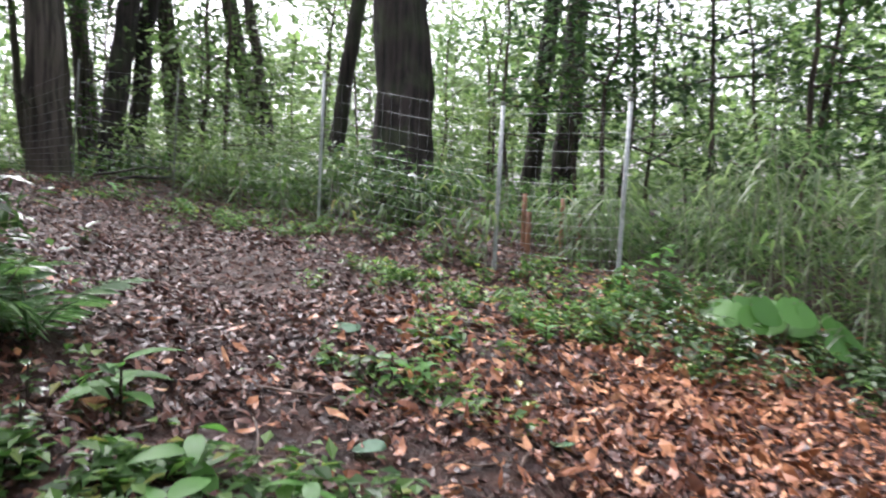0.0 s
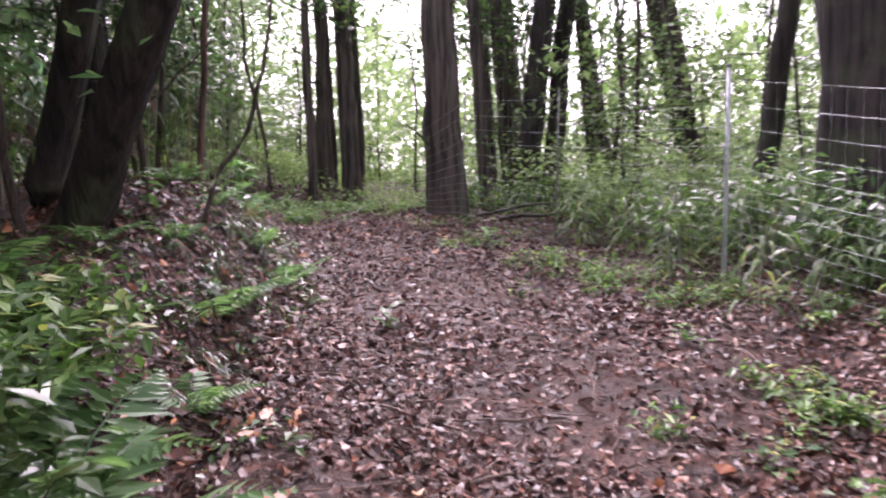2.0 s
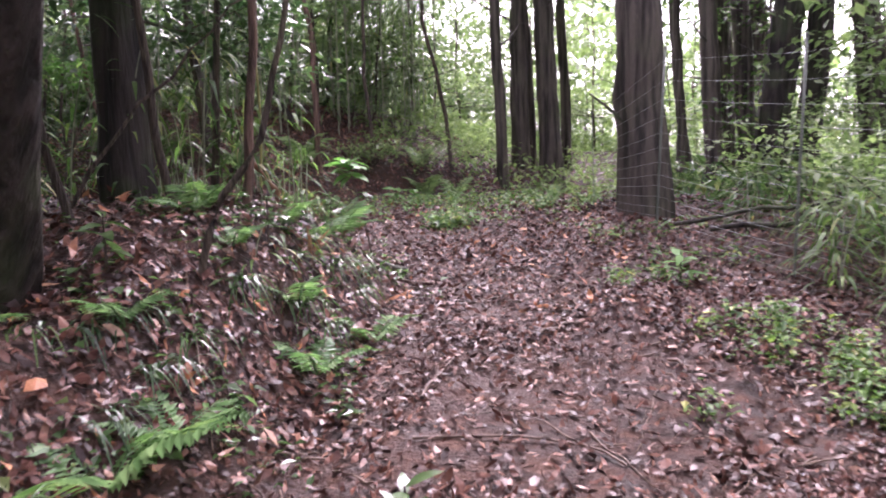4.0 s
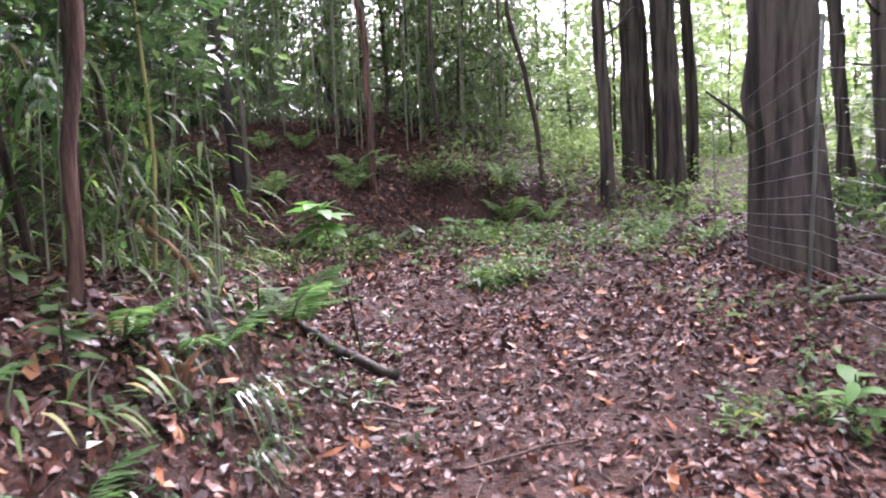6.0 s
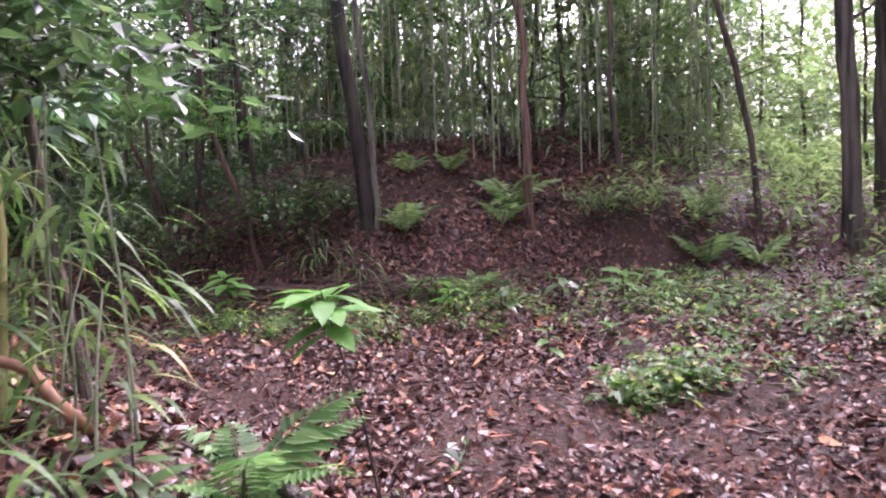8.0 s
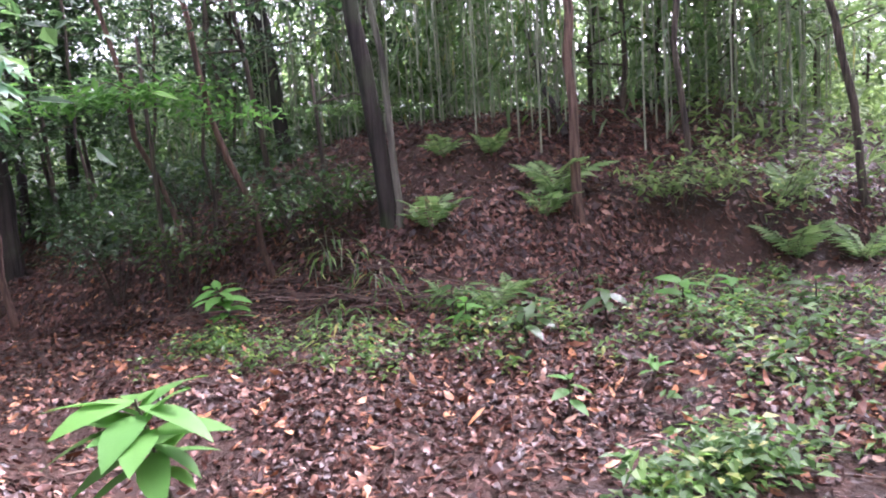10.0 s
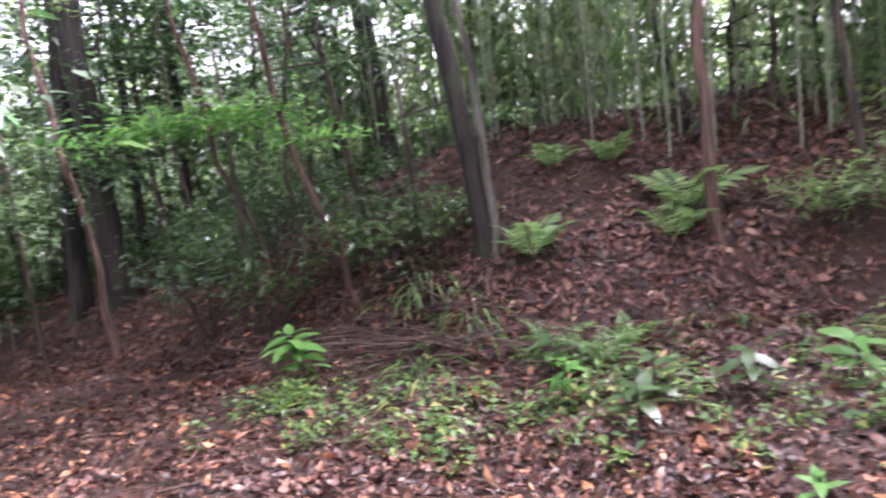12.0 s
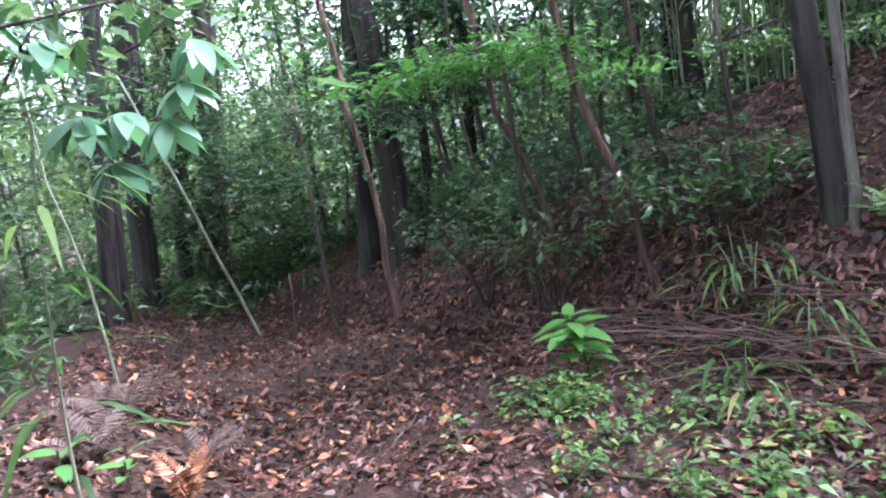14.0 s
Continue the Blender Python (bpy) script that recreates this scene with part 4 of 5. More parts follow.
# ---- low ground cover ----
def cover(name, places, n, size, mat, label, tall=0.1, spread=0.35, seed=0):
    r = np.random.default_rng(seed)
    c = np.array(places, float)
    c = np.repeat(c, 10, axis=0)
    c[:, :2] += r.normal(size=(len(c), 2)) * c[:, 2:3]
    n = n * 2 // 3
    own = r.integers(0, len(c), n)
    xy = c[own, :2] + r.normal(size=(n, 2)) * 0.06
    z = height(xy[:, 0], xy[:, 1]) + tall * r.random(n) ** 1.5 + 0.01
    a = r.random(n) * 6.283
    way = np.stack([np.cos(a), np.sin(a), 0.35 * r.normal(size=n)], 1)
    length = 0.85 * size * (0.5 + r.random(n))
    v, f = blades(np.column_stack([xy, z]), way, scatter(r, n) * 0.35 + [0, 0, 1.0], length, length * (0.45 + 0.25 * r.random(n)), 0.12, 0.15)
    return tagged(new(name, mesh_from(name, v, f, mat)), label, "ground cover", kind="stuff")


cover("ground_cover", [(2.2, 7.9, 0.4), (1.9, 8.4, 0.3), (2.4, 7.3, 0.3), (1.7, 8.9, 0.25)], 3200, 0.06, LEAF_GROUND, "patch of small green leaves beside the fence", 0.16, seed=1)
cover("ground_cover", [(2.3, 3.2, 0.5), (2.6, 3.9, 0.5), (1.9, 4.2, 0.5), (1.6, 3.6, 0.4), (2.2, 5.2, 0.5), (2.5, 6.2, 0.5), (3.0, 2.9, 0.4), (2.1, 2.8, 0.3), (2.6, 2.7, 0.35), (2.7, 3.3, 0.3)], 7500, 0.07, LEAF_GROUND, "scattered green weeds at the fence's foot", 0.14, seed=2)
cover("ground_cover", [(0.05, 2.55, 0.18), (-0.1, 2.8, 0.15), (0.2, 2.3, 0.15), (0.9, 3.2, 0.12), (0.6, 2.9, 0.1)], 700, 0.08, LEAF_GROUND, "low green tuft in the path's litter", 0.12, seed=3)
cover("ground_cover", [(-1.9, 2.6, 0.3), (-1.6, 2.0, 0.25), (-2.2, 3.3, 0.4), (-1.1, 1.8, 0.2), (-2.5, 4.2, 0.4), (-1.7, 1.6, 0.2), (-1.9, 2.2, 0.2)], 3600, 0.09, LEAF_GROUND, "green weeds at the foot of the bank", 0.15, seed=4)
cover("ground_cover", [(-1.02, 12.6, 0.14), (-0.85, 13.0, 0.14), (0.2, 14.4, 0.4), (-0.4, 14.6, 0.5), (-0.9, 14.6, 0.5), (-1.4, 15.2, 0.5), (-0.6, 15.5, 0.6), (0.1, 16.2, 0.6), (-0.4, 17.2, 0.7)], 4800, 0.075, LEAF_GROUND, "green ground plants on the crest of the path", 0.2, seed=5)
cover("ground_cover", [(-4.2, 13.1, 0.35), (-3.7, 13.2, 0.3), (-3.2, 13.6, 0.35), (-4.7, 13.0, 0.3), (-2.6, 14.2, 0.4), (-2.2, 14.8, 0.5), (-3.4, 14.3, 0.4), (-1.7, 15.2, 0.5), (-5.2, 12.9, 0.25), (-2.0, 15.8, 0.5)], 4800, 0.062, LEAF_GROUND, "bright green ground plants before the mound", 0.17, seed=6)
cover("ground_cover", [(-1.2, 9.3, 0.3), (-1.0, 10.0, 0.3), (-1.3, 8.5, 0.3), (-1.1, 7.4, 0.3), (-1.6, 5.9, 0.4), (-1.5, 10.8, 0.3), (-1.5, 4.2, 0.3), (-1.3, 5.0, 0.3), (-2.0, 6.4, 0.4), (-1.9, 7.6, 0.4), (-1.4, 6.6, 0.3), (-1.8, 8.7, 0.4)], 2400, 0.075, LEAF_MID, "thin green growth on the bank", 0.12, seed=7)
cover("ground_cover", [(2.9, 1.5, 0.35), (3.4, 1.9, 0.4), (3.9, 2.3, 0.4), (3.6, 1.2, 0.4), (4.4, 1.6, 0.5), (3.2, 2.6, 0.3), (2.4, 2.4, 0.25)], 4200, 0.085, LEAF_MID, "green weeds under the bamboo stand", 0.24, seed=9)
cover("ground_cover", [(-1.9, 4.6, 0.25), (-2.1, 5.1, 0.3), (-1.75, 4.1, 0.25), (-2.3, 5.5, 0.2)], 1500, 0.09, LEAF_MID, "leafy green growth on the low bank", 0.28, seed=10)
cover("ground_cover", [(-0.5, 13.0, 0.25), (-0.8, 13.6, 0.2), (1.1, 10.4, 0.2), (1.4, 11.3, 0.4), (0.9, 12.2, 0.4)], 1500, 0.07, LEAF_GROUND, "green tufts along the path's right verge", 0.14, seed=8)


# ---- grass tussocks hanging over the bank ----
def tussock(x, y, blades_in_it, length, mat, seed, label):
    r = np.random.default_rng(seed)
    ob = thing("grass_tussock", (x, y, ground_at(x, y)), label, "grass", "grass tussocks")
    verts, faces = [], []
    u = np.linspace(0, 1, 6)
    for k in range(blades_in_it):
        a = r.normal() * 1.1 - 0.3
        size = length * (0.55 + 0.8 * r.random())
        out, wide = np.array([math.cos(a), math.sin(a), 0]), np.array([-math.sin(a), math.cos(a), 0])
        start = np.array([r.normal() * 0.07, r.normal() * 0.07, -0.02])
        rise = 0.35 + 0.5 * r.random()
        line = start + np.outer(u, out) * size * 0.8 + np.outer(rise * u - (rise + 0.45) * u * u, [0, 0, 1.0]) * size
        half = np.outer(0.006 * (1.15 - u) * (0.5 + u), wide) * (0.9 + 0.6 * r.random())
        first = len(verts)
        verts += list(line + half) + list(line - half)
        faces += [[first + j, first + j + 1, first + j + 7, first + j + 6] for j in range(5)]
    tagged(part("tuft", mesh_from("tuft", np.array(verts), faces, mat), ob), kind="stuff")
    return ob


r = np.random.default_rng(404)
for k in range(17):
    y = 5.2 + 5.2 * r.random()
    x = -1.12 - 1.0 * r.random()
    tussock(x, y, 38, 0.22 + 0.14 * r.random(), LEAF_MID if k % 3 else LEAF_DARK, 410 + k, "green grass tussock hanging over the bank" if k % 3 else "dark green grass tussock on the bank")
for k, (x, y) in enumerate(((-1.95, 8.55), (-1.6, 9.05), (-1.45, 9.5), (-1.75, 7.3), (-2.1, 6.6), (-1.62, 8.3))):
    fern(x, y, 0.34, 5, 480 + k, "small green fern on the bank")
for k, (x, y) in enumerate(((-1.9, 8.8), (-1.55, 8.7), (-1.5, 9.9), (-2.0, 7.6))):
    broad_plant(x, y, 0.3, 11, 0.15, 490 + k, "leafy green seedling on the bank", BROAD_MID, low=0.3)


for k, (x, y) in enumerate(((-0.62, 13.8), (-0.45, 13.55), (-0.75, 14.1))):
    tussock(x, y, 26, 0.26, LEAF_BRIGHT, 470 + k, "bright green grass tuft beside the path")


# ---- fallen leaves ----
def litter(name, n, sampler, size, mat, label, seed, rise=0.03):
    r = np.random.default_rng(seed)
    xy = sampler(r, n)
    thick = np.sin(1.7 * xy[:, 0] + 0.5 * xy[:, 1]) + np.sin(2.3 * xy[:, 1] - 1.1 * xy[:, 0]) + np.sin(3.9 * xy[:, 0] + 1.3) * np.sin(3.1 * xy[:, 1])
    xy = xy[r.random(len(xy)) < 0.34 + 0.66 * smooth(-0.9, 0.6, thick)]
    n = len(xy)
    sx = (height(xy[:, 0] + 0.05, xy[:, 1]) - height(xy[:, 0] - 0.05, xy[:, 1])) / 0.1
    sy = (height(xy[:, 0], xy[:, 1] + 0.05) - height(xy[:, 0], xy[:, 1] - 0.05)) / 0.1
    z = height(xy[:, 0], xy[:, 1]) + rise * r.random(n) ** 1.5 + 0.008
    a = r.random(n) * 6.283
    way = np.stack([np.cos(a), np.sin(a), sx * np.cos(a) + sy * np.sin(a) + 0.42 * r.normal(size=n)], 1)
    length = size * (0.55 + 0.9 * r.random(n))
    v, f = dry_leaves(r, np.column_stack([xy, z]), way, scatter(r, n) * 0.75 + np.stack([-sx, -sy, np.ones(n)], 1), length, length * (0.22 + 0.26 * r.random(n)))
    return tagged(new(name, mesh_from(name, v, f, mat)), label, "leaf litter", kind="stuff")


def along_path(r, n):
    y = -1.5 + 17.5 * r.random(n)
    x = ramp(y, ((-2, -1.0), (3, 0.4), (8, 0.3), (11, -1.0), (16, -2.5))) + r.normal(size=n) * (1.5 + 0.06 * y)
    return np.stack([x, y], 1)


def over_clearing(r, n):
    xy = np.stack([-14 + 15 * r.random(n), 9.3 + 5.5 * r.random(n)], 1)
    return xy


def over_mound(r, n):
    xy = np.stack([-12 + 11 * r.random(n), 12 + 7 * r.random(n)], 1)
    return xy[mound_depth(xy[:, 0], xy[:, 1]) > 0]


def over_bank(r, n):
    return np.stack([-4.5 + 3.7 * r.random(n), 2.5 + 8.3 * r.random(n)], 1)


def over_crest(r, n):
    return np.stack([-4.5 + 9 * r.random(n), 13.5 + 9 * r.random(n)], 1)


def right_verge(r, n):
    return np.stack([1.0 + 3.2 * r.random(n), 0.5 + 14 * r.random(n)], 1)


def by_fence(r, n):
    return np.stack([1.9 + 1.1 * r.normal(size=n), 1.9 + 1.0 * r.normal(size=n)], 1)


litter("leaf_litter", 95000, along_path, 0.062, LITTER, "wet brown fallen leaves covering the path", 71)
litter("leaf_litter", 58000, over_clearing, 0.06, LITTER, "wet brown fallen leaves over the clearing", 72)
litter("leaf_litter", 52000, over_mound, 0.085, LITTER, "brown fallen leaves on the mound's slope", 73, 0.08)
litter("leaf_litter", 12000, over_bank, 0.08, LITTER, "brown fallen leaves heaped on the bank", 74, 0.06)
litter("leaf_litter", 26000, over_crest, 0.085, LITTER, "brown fallen leaves over the crest of the rise", 78)
litter("leaf_litter", 22000, right_verge, 0.07, LITTER, "brown fallen leaves under the fence", 79)
litter("leaf_litter", 9000, by_fence, 0.1, LITTER_RUST, "rust-orange fallen leaves at the start of the path", 75)
litter("leaf_litter", 5000, over_clearing, 0.09, LITTER_RUST, "rust-orange leaves scattered over the clearing", 76)
litter("leaf_litter", 700, over_bank, 0.1, LITTER_RUST, "rust-orange leaves scattered on the bank", 77, 0.07)


# ---- fine twigs shed among the leaves ----
def twigs(n, sampler, label, seed):
    r = np.random.default_rng(seed)
    xy = sampler(r, n)
    n = len(xy)
    a = r.random(n) * 6.283
    length = 0.12 + 0.3 * r.random(n) ** 2
    run = np.stack([np.cos(a), np.sin(a)], 1) * length[:, None]
    lift = height(xy[:, 0] + run[:, 0], xy[:, 1] + run[:, 1]) - height(xy[:, 0], xy[:, 1])
    pieces = []
    base = height(xy[:, 0], xy[:, 1]) + 0.012 + 0.02 * r.random(n)
    for k in range(n):
        p = np.array([xy[k, 0], xy[k, 1], base[k]])
        q = p + [run[k, 0], run[k, 1], lift[k] + 0.01]
        m = (p + q) / 2 + r.normal(size=3) * [0.02, 0.02, 0.006]
        pieces.append(tube([p, m, q], [0.0028, 0.0022, 0.0012], 4))
    tagged(new("twigs", mesh_from("twigs", *joined(pieces), STEM)), label, "twigs", kind="stuff")


twigs(1300, along_path, "fine dark twigs shed over the path", 81)
twigs(1500, over_clearing, "fine dark twigs shed over the clearing", 82)
twigs(500, over_bank, "fine dark twigs shed over the bank", 83)
twigs(1400, over_mound, "fine dark twigs shed over the mound's slope", 84)


# ---- sticks, stems and dead wood ----
def stick(name, pts, r0, r1, mat, label, category="stick", seed=0, wander=0.02, n=7):
    """A crooked length of wood through the given places."""
    r = np.random.default_rng(seed)
    pts = np.asarray(pts, float)
    u = np.linspace(0, len(pts) - 1, n)
    line = np.stack([np.interp(u, range(len(pts)), pts[:, k]) for k in range(3)], 1)
    line[1:-1] += r.normal(size=(n - 2, 3)) * wander
    v, f = tube(line - line[0], np.linspace(r0, r1, n), 7, 0.1, seed)
    ob = new(name, mesh_from(name, v, f, mat, True))
    ob.location = line[0]
    return tagged(ob, label, category)


def lying(x0, y0, x1, y1, r0, seed, mat=None, label="thin wet twig lying on fallen leaves"):
    n = 5
    pts = [(x0 + (x1 - x0) * u, y0 + (y1 - y0) * u, ground_at(x0 + (x1 - x0) * u, y0 + (y1 - y0) * u) + r0 * 0.7 + 0.012) for u in np.linspace(0, 1, n)]
    return stick("twig", pts, r0, r0 * 0.5, mat or TWIG, label, "stick", seed, 0.012)


stick("log", [(-1.75, 10.62, ground_at(-1.75, 10.62) + 0.09), (-1.4, 10.62, ground_at(-1.4, 10.62) + 0.08), (-1.02, 10.55, ground_at(-1.02, 10.55) + 0.06)], 0.042, 0.03, BARK_DARK, "dark wet log lying across the foot of the bank", "log", 1, 0.012)
stick("dead_branch", [(-2.08, 9.75, 1.69), (-1.94, 9.89, 1.45), (-2.0, 10.2, 1.12)], 0.018, 0.025, DEADWOOD, "orange-brown dead branch propped on the bank", "branch", 2)
TWIGS = [
    (-0.02, 10.93, 0.45, 11.18), (-0.54, 12.48, 0.5, 12.18), (-1.23, 9.73, -0.71, 9.99), (-3.31, 13.05, -2.69, 13.12), (-4.26, 12.77, -3.45, 13.17),
    (-1.12, 9.97, -0.72, 10.24), (0.22, 8.85, 0.51, 9.17), (0.99, 8.59, 1.24, 8.34), (-0.38, 7.83, -0.29, 8.44), (-4.38, 11.93, -3.97, 12.33), (-6.68, 10.36, -6.27, 10.84),
]
for k, (a, b, c, d) in enumerate(TWIGS):
    lying(a, b, c, d, 0.012, 20 + k)
r = np.random.default_rng(5)
for k in range(270):
    y = 1.5 + 14.8 * r.random()
    x = float(ramp(y, ((1, 0.0), (8, 0.2), (11, -1.8), (14, -4.5)))) + r.normal() * (0.9 + 0.13 * y)
    a, run = r.random() * 6.283, 0.25 + 0.75 * r.random()
    if x < 2.6:
        lying(x, y, x + math.cos(a) * run, y + math.sin(a) * run, 0.004 + 0.004 * r.random(), 60 + k)

splint = thing("splintered_stump", (-1.4, 9.1, ground_at(-1.4, 9.1)), "orange-brown splintered stump breaking out of the bank", "stump")
for k in range(9):
    a = 0.7 * k
    d = np.array([math.cos(a) * (0.1 + 0.06 * r.random()), math.sin(a) * (0.1 + 0.06 * r.random()), 0.06 + 0.16 * r.random()])
    part("splinter", mesh_from("splinter", *tube([d * [0.2, 0.2, 0] - [0, 0, 0.06], d * 0.55, d * [1.2, 1.2, 1.0]], [0.02, 0.015, 0.002], 5, 0.2, k), DEADWOOD), splint)

# brush heaped at the foot of the mound
brush = thing("brush_pile", (-5.2, 14.2, ground_at(-5.2, 14.2)), "heap of long dead brown canes at the mound's foot", "brush pile")
for k in range(170):
    u = r.random()
    cx, cy = -6.4 + 2.7 * u + r.normal() * 0.15, 13.55 + 1.15 * u + r.normal() * 0.22
    a, run = 0.3 + r.normal() * 0.5, 0.15 + 0.4 * r.random()
    z = ground_at(cx, cy) + 0.02 + 0.26 * r.random() ** 1.5
    d = np.array([math.cos(a), math.sin(a), r.normal() * 0.12]) * run
    p = np.array([cx, cy, z]) - np.array(brush.location)
    v, f = tube([p - d, p + r.normal(size=3) * 0.03, p + d], [0.0045, 0.004, 0.002], 4)
    part("cane", mesh_from("cane", v, f, CANE if k % 9 else TWIG), brush)

stick("pale_stake", [(-4.84, 14.6, 1.2), (-4.85, 14.61, 1.36)], 0.018, 0.013, PALEWOOD, "short pale broken stake in the brush heap", "stake", 3, 0.0, 4)
stick("leaning_pole", [(-11.53, 11.32, ground_at(-11.53, 11.32) - 0.05), (-11.5, 10.69, 2.29), (-11.45, 10.14, 3.93)], 0.024, 0.016, CULM_GREEN, "pale green bamboo pole leaning at the clearing's end", "pole", 4, 0.01)
stick("thin_pole", [(-7.55, 11.62, ground_at(-7.55, 11.62) - 0.05), (-7.5, 11.66, 1.0), (-7.45, 11.69, 1.62)], 0.008, 0.006, TWIG, "thin upright cane standing in the clearing", "pole", 5, 0.006)
stick("leaning_cane", [(-6.6, 10.42, ground_at(-6.6, 10.42) - 0.05), (-6.5, 10.36, 1.95), (-6.45, 10.26, 2.6), (-6.4, 10.24, 3.3)], 0.011, 0.006, CULM_GREEN, "yellow-green cane bending at the clearing's edge", "cane", 6, 0.01)
stick("yellow_culm", [(-2.06, 9.78, 1.2), (-2.03, 9.84, 2.0), (-2.06, 9.82, 2.75), (-2.1, 9.8, 3.6)], 0.013, 0.007, CULM, "tall yellow bamboo culm rising from the bank", "bamboo", 7, 0.004)
stick("bent_sapling", [(-1.62, 7.88, ground_at(-1.62, 7.88) - 0.1), (-1.51, 7.89, 1.42), (-1.25, 7.95, 1.85), (-1.13, 7.98, 2.28), (-1.05, 8.0, 2.75), (-0.98, 8.0, 3.4)], 0.026, 0.012, STEM, "bare crooked sapling bending over the bank", "sapling", 8, 0.012, 14)
stick("thin_branch", [(-2.6, 8.1, ground_at(-2.6, 8.1)), (-2.44, 8.18, 1.72), (-2.05, 8.34, 2.13), (-1.77, 8.43, 2.47), (-1.5, 8.5, 2.7)], 0.016, 0.006, STEM, "thin bare branch slanting up from the bank", "branch", 9, 0.015, 10)
stick("fallen_branch", [(1.45, 11.58, 1.0), (2.21, 11.42, 1.15), (2.84, 11.24, 1.22)], 0.022, 0.016, BARK_DARK, "dead branch caught in the fence", "branch", 10, 0.02)
stick("fallen_branch", [(1.77, 11.52, 0.95), (2.64, 11.3, 1.03), (3.3, 11.11, 0.8)], 0.026, 0.018, BARK_DARK, "dead branch caught in the fence", "branch", 11, 0.02)
stick("fallen_branch", [(-4.5, 17.3, ground_at(-4.5, 17.3) + 0.15), (-5.0, 17.6, ground_at(-5.0, 17.6) + 0.55), (-5.4, 17.9, ground_at(-5.4, 17.9) + 1.1)], 0.04, 0.03, BARK_DARK, "dark dead branch slanting over the mound", "branch", 12, 0.02)
for k, (x, y, h) in enumerate(((3.75, 4.95, 0.62), (4.0, 4.62, 0.62), (4.12, 4.48, 0.5), (3.6, 4.75, 0.45))):
    stick("wooden_stake", [(x, y, ground_at(x, y) - 0.1), (x, y + 0.01, ground_at(x, y) + h)], 0.028, 0.026, DEADWOOD, "orange-brown wooden stake behind the fence", "stake", 13 + k, 0.0, 4)


# ---- shrubs at the mound ----
def shrub(x, y, tall, reach, leaves, size, mat, seed, label, squash=0.5):
    r = np.random.default_rng(seed)
    ob = thing("shrub", (x, y, ground_at(x, y)), label, "shrub")
    tips = []
    for k in range(7):
        a = k * 0.9 + r.random()
        end = np.array([math.cos(a) * reach * (0.4 + 0.6 * r.random()), math.sin(a) * reach * (0.4 + 0.6 * r.random()), tall * (0.45 + 0.55 * r.random())])
        mid = end * [0.4, 0.4, 0.6] + r.normal(size=3) * 0.04
        v, f = tube([(0, 0, -0.08), mid, end], [0.012, 0.008, 0.003], 5)
        part("stem", mesh_from("stem", v, f, STEM), ob)
        tips += [end, (end + mid) / 2]
    tips = np.array(tips)
    base = tips[r.integers(0, len(tips), leaves)] + r.normal(size=(leaves, 3)) * [reach * 0.22, reach * 0.22, tall * 0.12]
    length = size * (0.6 + 0.8 * r.random(leaves))
    v, f = blades(base, scatter(r, leaves) * [1, 1, 0.4] + [0, 0, -0.2], scatter(r, leaves) * 0.4 + [0, 0, 1.0], length, length * 0.45, 0.12)
    part("leaves", mesh_from("leaves", v, f, mat), ob)
    return ob


shrub(-5.75, 14.5, 0.75, 0.6, 520, 0.09, LEAF_MID, 700, "small glossy evergreen shrub before the dark trunk")
shrub(-6.8, 13.75, 0.95, 0.65, 520, 0.09, LEAF_MID, 701, "thin evergreen shrub at the mound's foot")
shrub(-7.9, 13.5, 1.1, 0.8, 620, 0.09, LEAF_DARK, 702, "dark evergreen shrub at the mound's foot")
for k, (x, y, tall) in enumerate(((-6.2, 14.6, 0.7), (-5.6, 14.9, 0.6), (-7.4, 14.2, 0.9), (-8.4, 14.0, 0.9), (-6.6, 15.0, 0.9), (-7.8, 15.0, 1.1), (-9.4, 13.9, 1.0), (-8.8, 14.9, 1.2), (-10.6, 14.0, 1.0))):
    shrub(x, y, tall, 0.55, 300, 0.1, LEAF_MID if k % 2 else LEAF_DARK, 740 + k, "straggly glossy evergreen shrub on the mound's shaded face")
shrub(-3.0, 17.0, 0.6, 0.6, 420, 0.1, LEAF_LIGHT, 703, "pale leafy shrub at the mound's end")
shrub(-2.4, 17.6, 0.9, 0.7, 600, 0.1, LEAF_LIGHT, 704, "pale leafy shrub at the mound's end")
shrub(3.6, 8.6, 1.1, 0.9, 900, 0.1, LEAF_MID, 705, "leafy green shrub behind the fence")
shrub(3.9, 7.0, 1.0, 0.8, 800, 0.14, LEAF_MID, 706, "broad-leaved green shrub below the huge conifer")
shrub(3.2, 10.6, 1.3, 0.9, 900, 0.1, LEAF_LIGHT, 707, "light green shrub behind the fence")
shrub(2.9, 12.4, 1.2, 0.9, 900, 0.1, LEAF_LIGHT, 708, "light green shrub behind the fence")
shrub(4.6, 11.6, 1.5, 1.1, 1000, 0.1, LEAF_LIGHT, 709, "tall light green shrub behind the fence")
shrub(4.4, 9.8, 1.4, 1.0, 1000, 0.1, LEAF_LIGHT, 710, "tall light green shrub behind the fence")
shrub(-1.7, 3.65, 0.7, 0.4, 420, 0.11, LEAF_MID, 713, "leafy green shrub at the low end of the bank")
shrub(-1.9, 4.1, 0.65, 0.45, 420, 0.11, LEAF_GROUND, 714, "leafy green shrub at the low end of the bank")
shrub(-1.85, 4.75, 0.42, 0.45, 420, 0.11, LEAF_GROUND, 711, "low green shrub on the bank")
shrub(-2.0, 5.3, 0.4, 0.45, 420, 0.1, LEAF_GROUND, 712, "low green shrub on the bank")


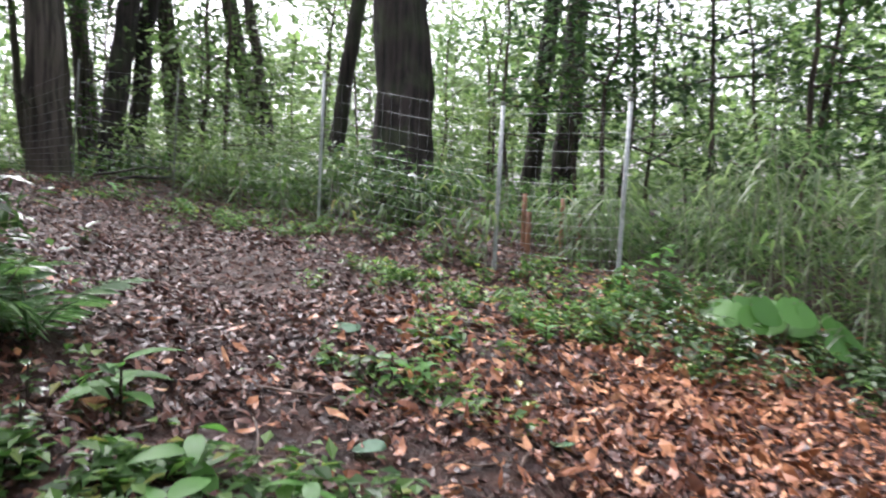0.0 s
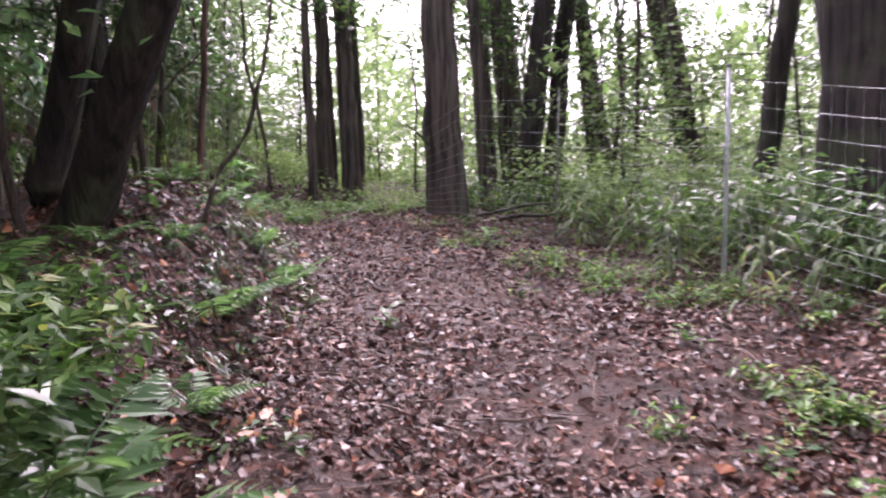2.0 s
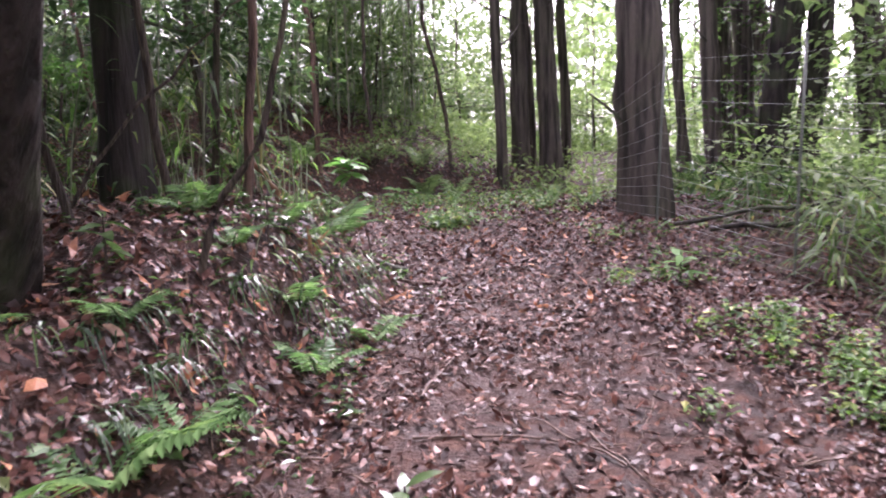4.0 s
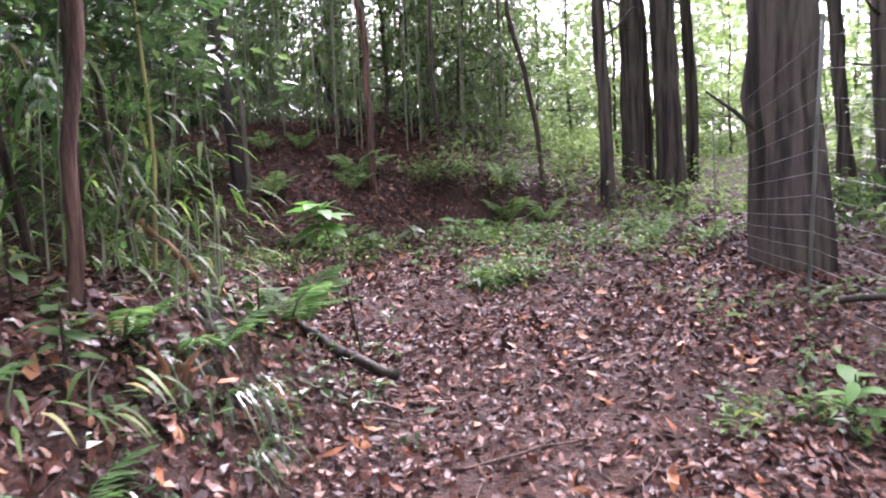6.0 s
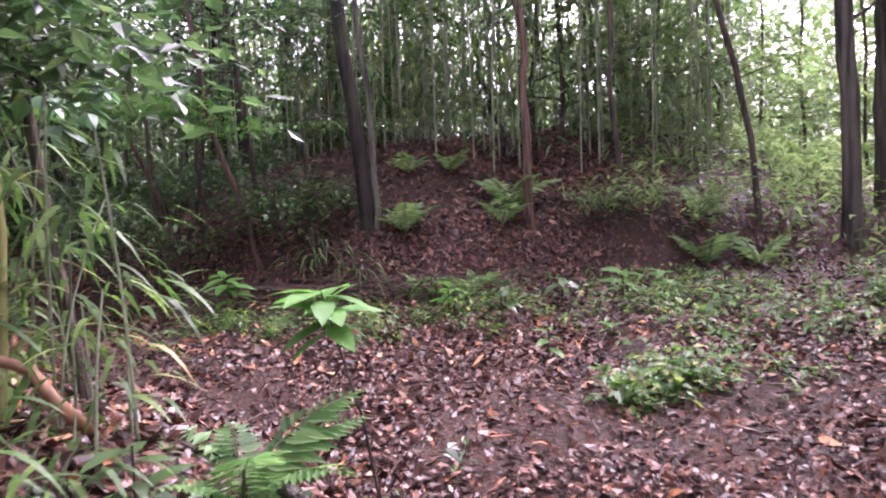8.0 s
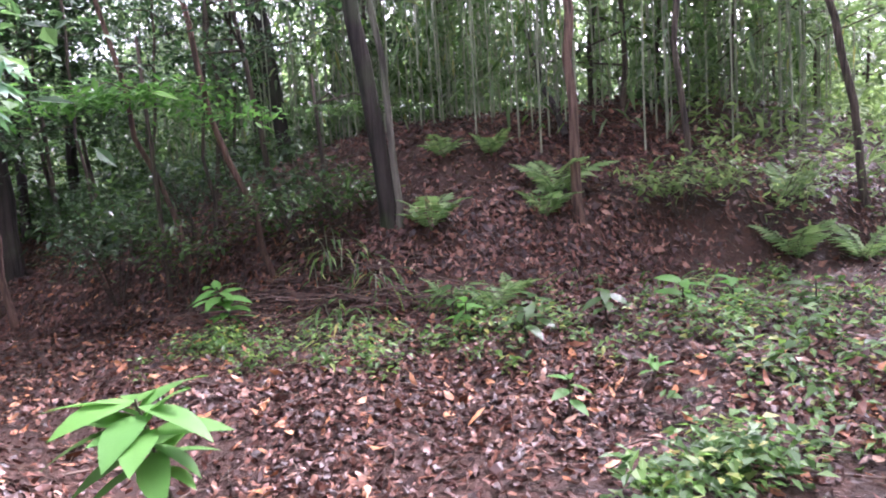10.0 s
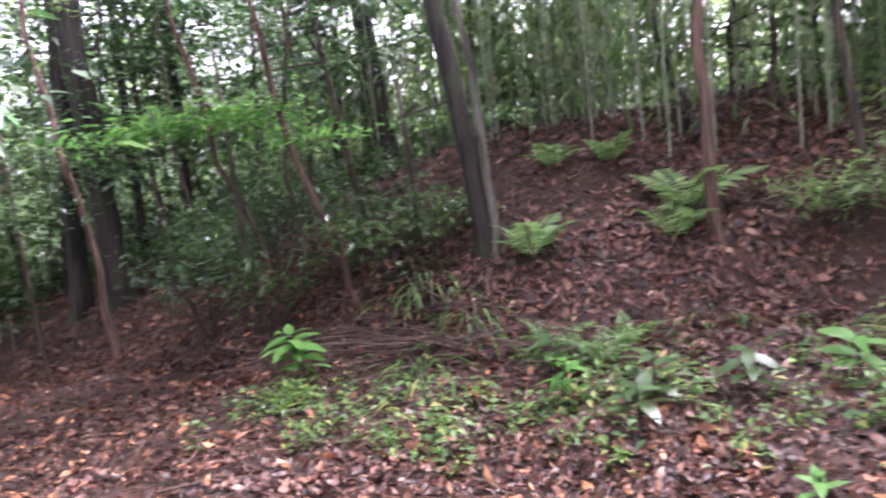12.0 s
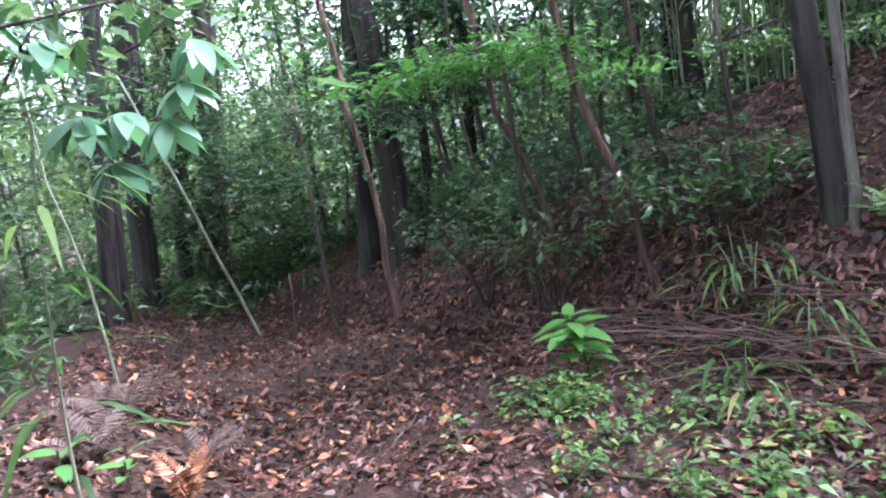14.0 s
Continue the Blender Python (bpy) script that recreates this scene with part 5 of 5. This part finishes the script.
# ---- a slim tree holding a bright flat spray over the mound's foot ----
def spray_tree(x, y, ends, top, leaves, size, mat, seed, label, spread=(0.3, 0.3, 0.05)):
    r = np.random.default_rng(seed)
    z = ground_at(x, y)
    ob = thing("young_tree", (x, y, z), label, "tree")
    v, f = tube([(0, 0, -0.1), (0.04, -0.05, top * 0.5), (0.0, -0.06, top)], [0.03, 0.024, 0.016], 7, 0.05, seed)
    part("trunk", mesh_from("trunk", v, f, STEM, True), ob)
    tips = []
    for e in ends:
        e = np.array(e) - [x, y, z]
        a = np.array([0.02, -0.05, top * 0.8])
        v, f = tube([a, (a + e) / 2 + [0, 0, 0.12], e], [0.014, 0.01, 0.004], 5)
        part("limb", mesh_from("limb", v, f, STEM), ob)
        tips += [e, a * 0.35 + e * 0.65]
    tips = np.array(tips)
    base = tips[r.integers(0, len(tips), leaves)] + r.normal(size=(leaves, 3)) * spread
    length = size * (0.6 + 0.8 * r.random(leaves))
    v, f = blades(base, scatter(r, leaves) * [1, 1, 0.3] + [0, 0, -0.15], scatter(r, leaves) * 0.35 + [0, 0, 1.0], length, length * 0.48, 0.1)
    part("crown", mesh_from("crown", v, f, mat), ob)
    return ob


spray_tree(-7.2, 13.75, [(-6.67, 12.68, 3.0), (-6.5, 13.09, 3.03), (-6.31, 13.52, 3.06), (-6.03, 14.0, 2.8), (-7.0, 12.6, 2.95)], 2.7, 1100, 0.1, LEAF_BRIGHT, 720, "slim tree with a bright flat spray of leaves")
spray_tree(-5.9, 14.9, [(-5.5, 14.91, 2.85), (-5.06, 15.2, 2.8)], 1.5, 260, 0.08, LEAF_MID, 721, "slim tree with a thin flat spray", (0.22, 0.22, 0.03))
spray_tree(-9.8, 12.2, [(-9.2, 11.9, 2.3), (-9.5, 11.3, 2.9), (-10.2, 11.3, 2.5), (-10.6, 11.8, 3.1), (-9.4, 12.6, 3.1), (-10.0, 11.6, 3.6)], 3.0, 1500, 0.1, LEAF_DARK, 722, "slim evergreen with layered dark sprays", (0.4, 0.4, 0.12))

# a sapling whose large limp leaves hang near the camera at the clearing
hang = thing("hanging_sapling", (-4.3, 10.2, ground_at(-4.3, 10.2)), "dark-stemmed sapling with large pale limp leaves", "sapling")
hz = np.array(hang.location)
for k, pts in enumerate(([(-4.3, 10.2, 1.0), (-4.1, 10.45, 2.0), (-3.95, 10.63, 2.49), (-3.94, 10.73, 2.75), (-3.96, 10.85, 2.95), (-3.98, 10.93, 3.06)], [(-3.95, 10.65, 2.5), (-3.9, 10.6, 2.75), (-3.92, 10.62, 3.1)], [(-3.96, 10.85, 2.95), (-4.0, 11.05, 2.9), (-4.02, 11.25, 2.78)], [(-3.98, 10.93, 3.06), (-4.02, 11.2, 3.1), (-4.05, 11.45, 2.95)])):
    v, f = tube(np.array(pts) - hz, np.linspace(0.012 if k == 0 else 0.006, 0.004, len(pts)), 6)
    part("stem", mesh_from("stem", v, f, STEM), hang)
PALE = broad_leaf("leaf", LEAF_LIMP)
r = np.random.default_rng(9)
for k, p in enumerate(((-3.99, 10.99, 2.72), (-4.01, 11.12, 2.72), (-4.02, 11.25, 2.68), (-4.0, 11.06, 2.55), (-4.03, 11.34, 2.8), (-3.98, 10.91, 2.98), (-3.95, 10.78, 3.06), (-4.05, 11.4, 2.95))):
    for j in range(8):
        lf = part("leaf", PALE, hang)
        s = 0.15 + 0.06 * r.random()
        lf.matrix_basis = Matrix.LocRotScale(Vector(p) - hang.location, Euler((r.normal() * 0.3, 0.35 + 0.5 * r.random(), j * 0.79 + r.normal() * 0.3)), (s,) * 3)

# withered rust-coloured fern at the clearing's edge
dead_fern = frond_mesh(40, LITTER_RUST)
wither = thing("withered_fern", (-4.75, 10.98, ground_at(-4.75, 10.98)), "withered rust-brown fern standing in the litter", "fern")
for k in range(5):
    fr = part("frond", dead_fern, wither)
    fr.matrix_basis = Matrix.LocRotScale((0, 0, 0), Euler((r.normal() * 0.3, -0.9, k * 1.3)), (0.3,) * 3)
brown_fern = frond_mesh(41, CANE)
for x, y, sz in ((-5.35, 11.0, 0.34), (-6.1, 10.5, 0.4), (-5.2, 10.5, 0.36), (-7.0, 10.2, 0.42)):
    low = thing("withered_fern", (x, y, ground_at(x, y)), "withered dark brown fern collapsed on the litter", "fern", "withered ferns")
    for k in range(7):
        fr = part("frond", brown_fern, low)
        fr.matrix_basis = Matrix.LocRotScale((0, 0, 0), Euler((r.normal() * 0.4, -0.25 - 0.5 * r.random(), k * 0.9 + r.normal() * 0.2)), (sz * (0.8 + 0.4 * r.random()),) * 3)
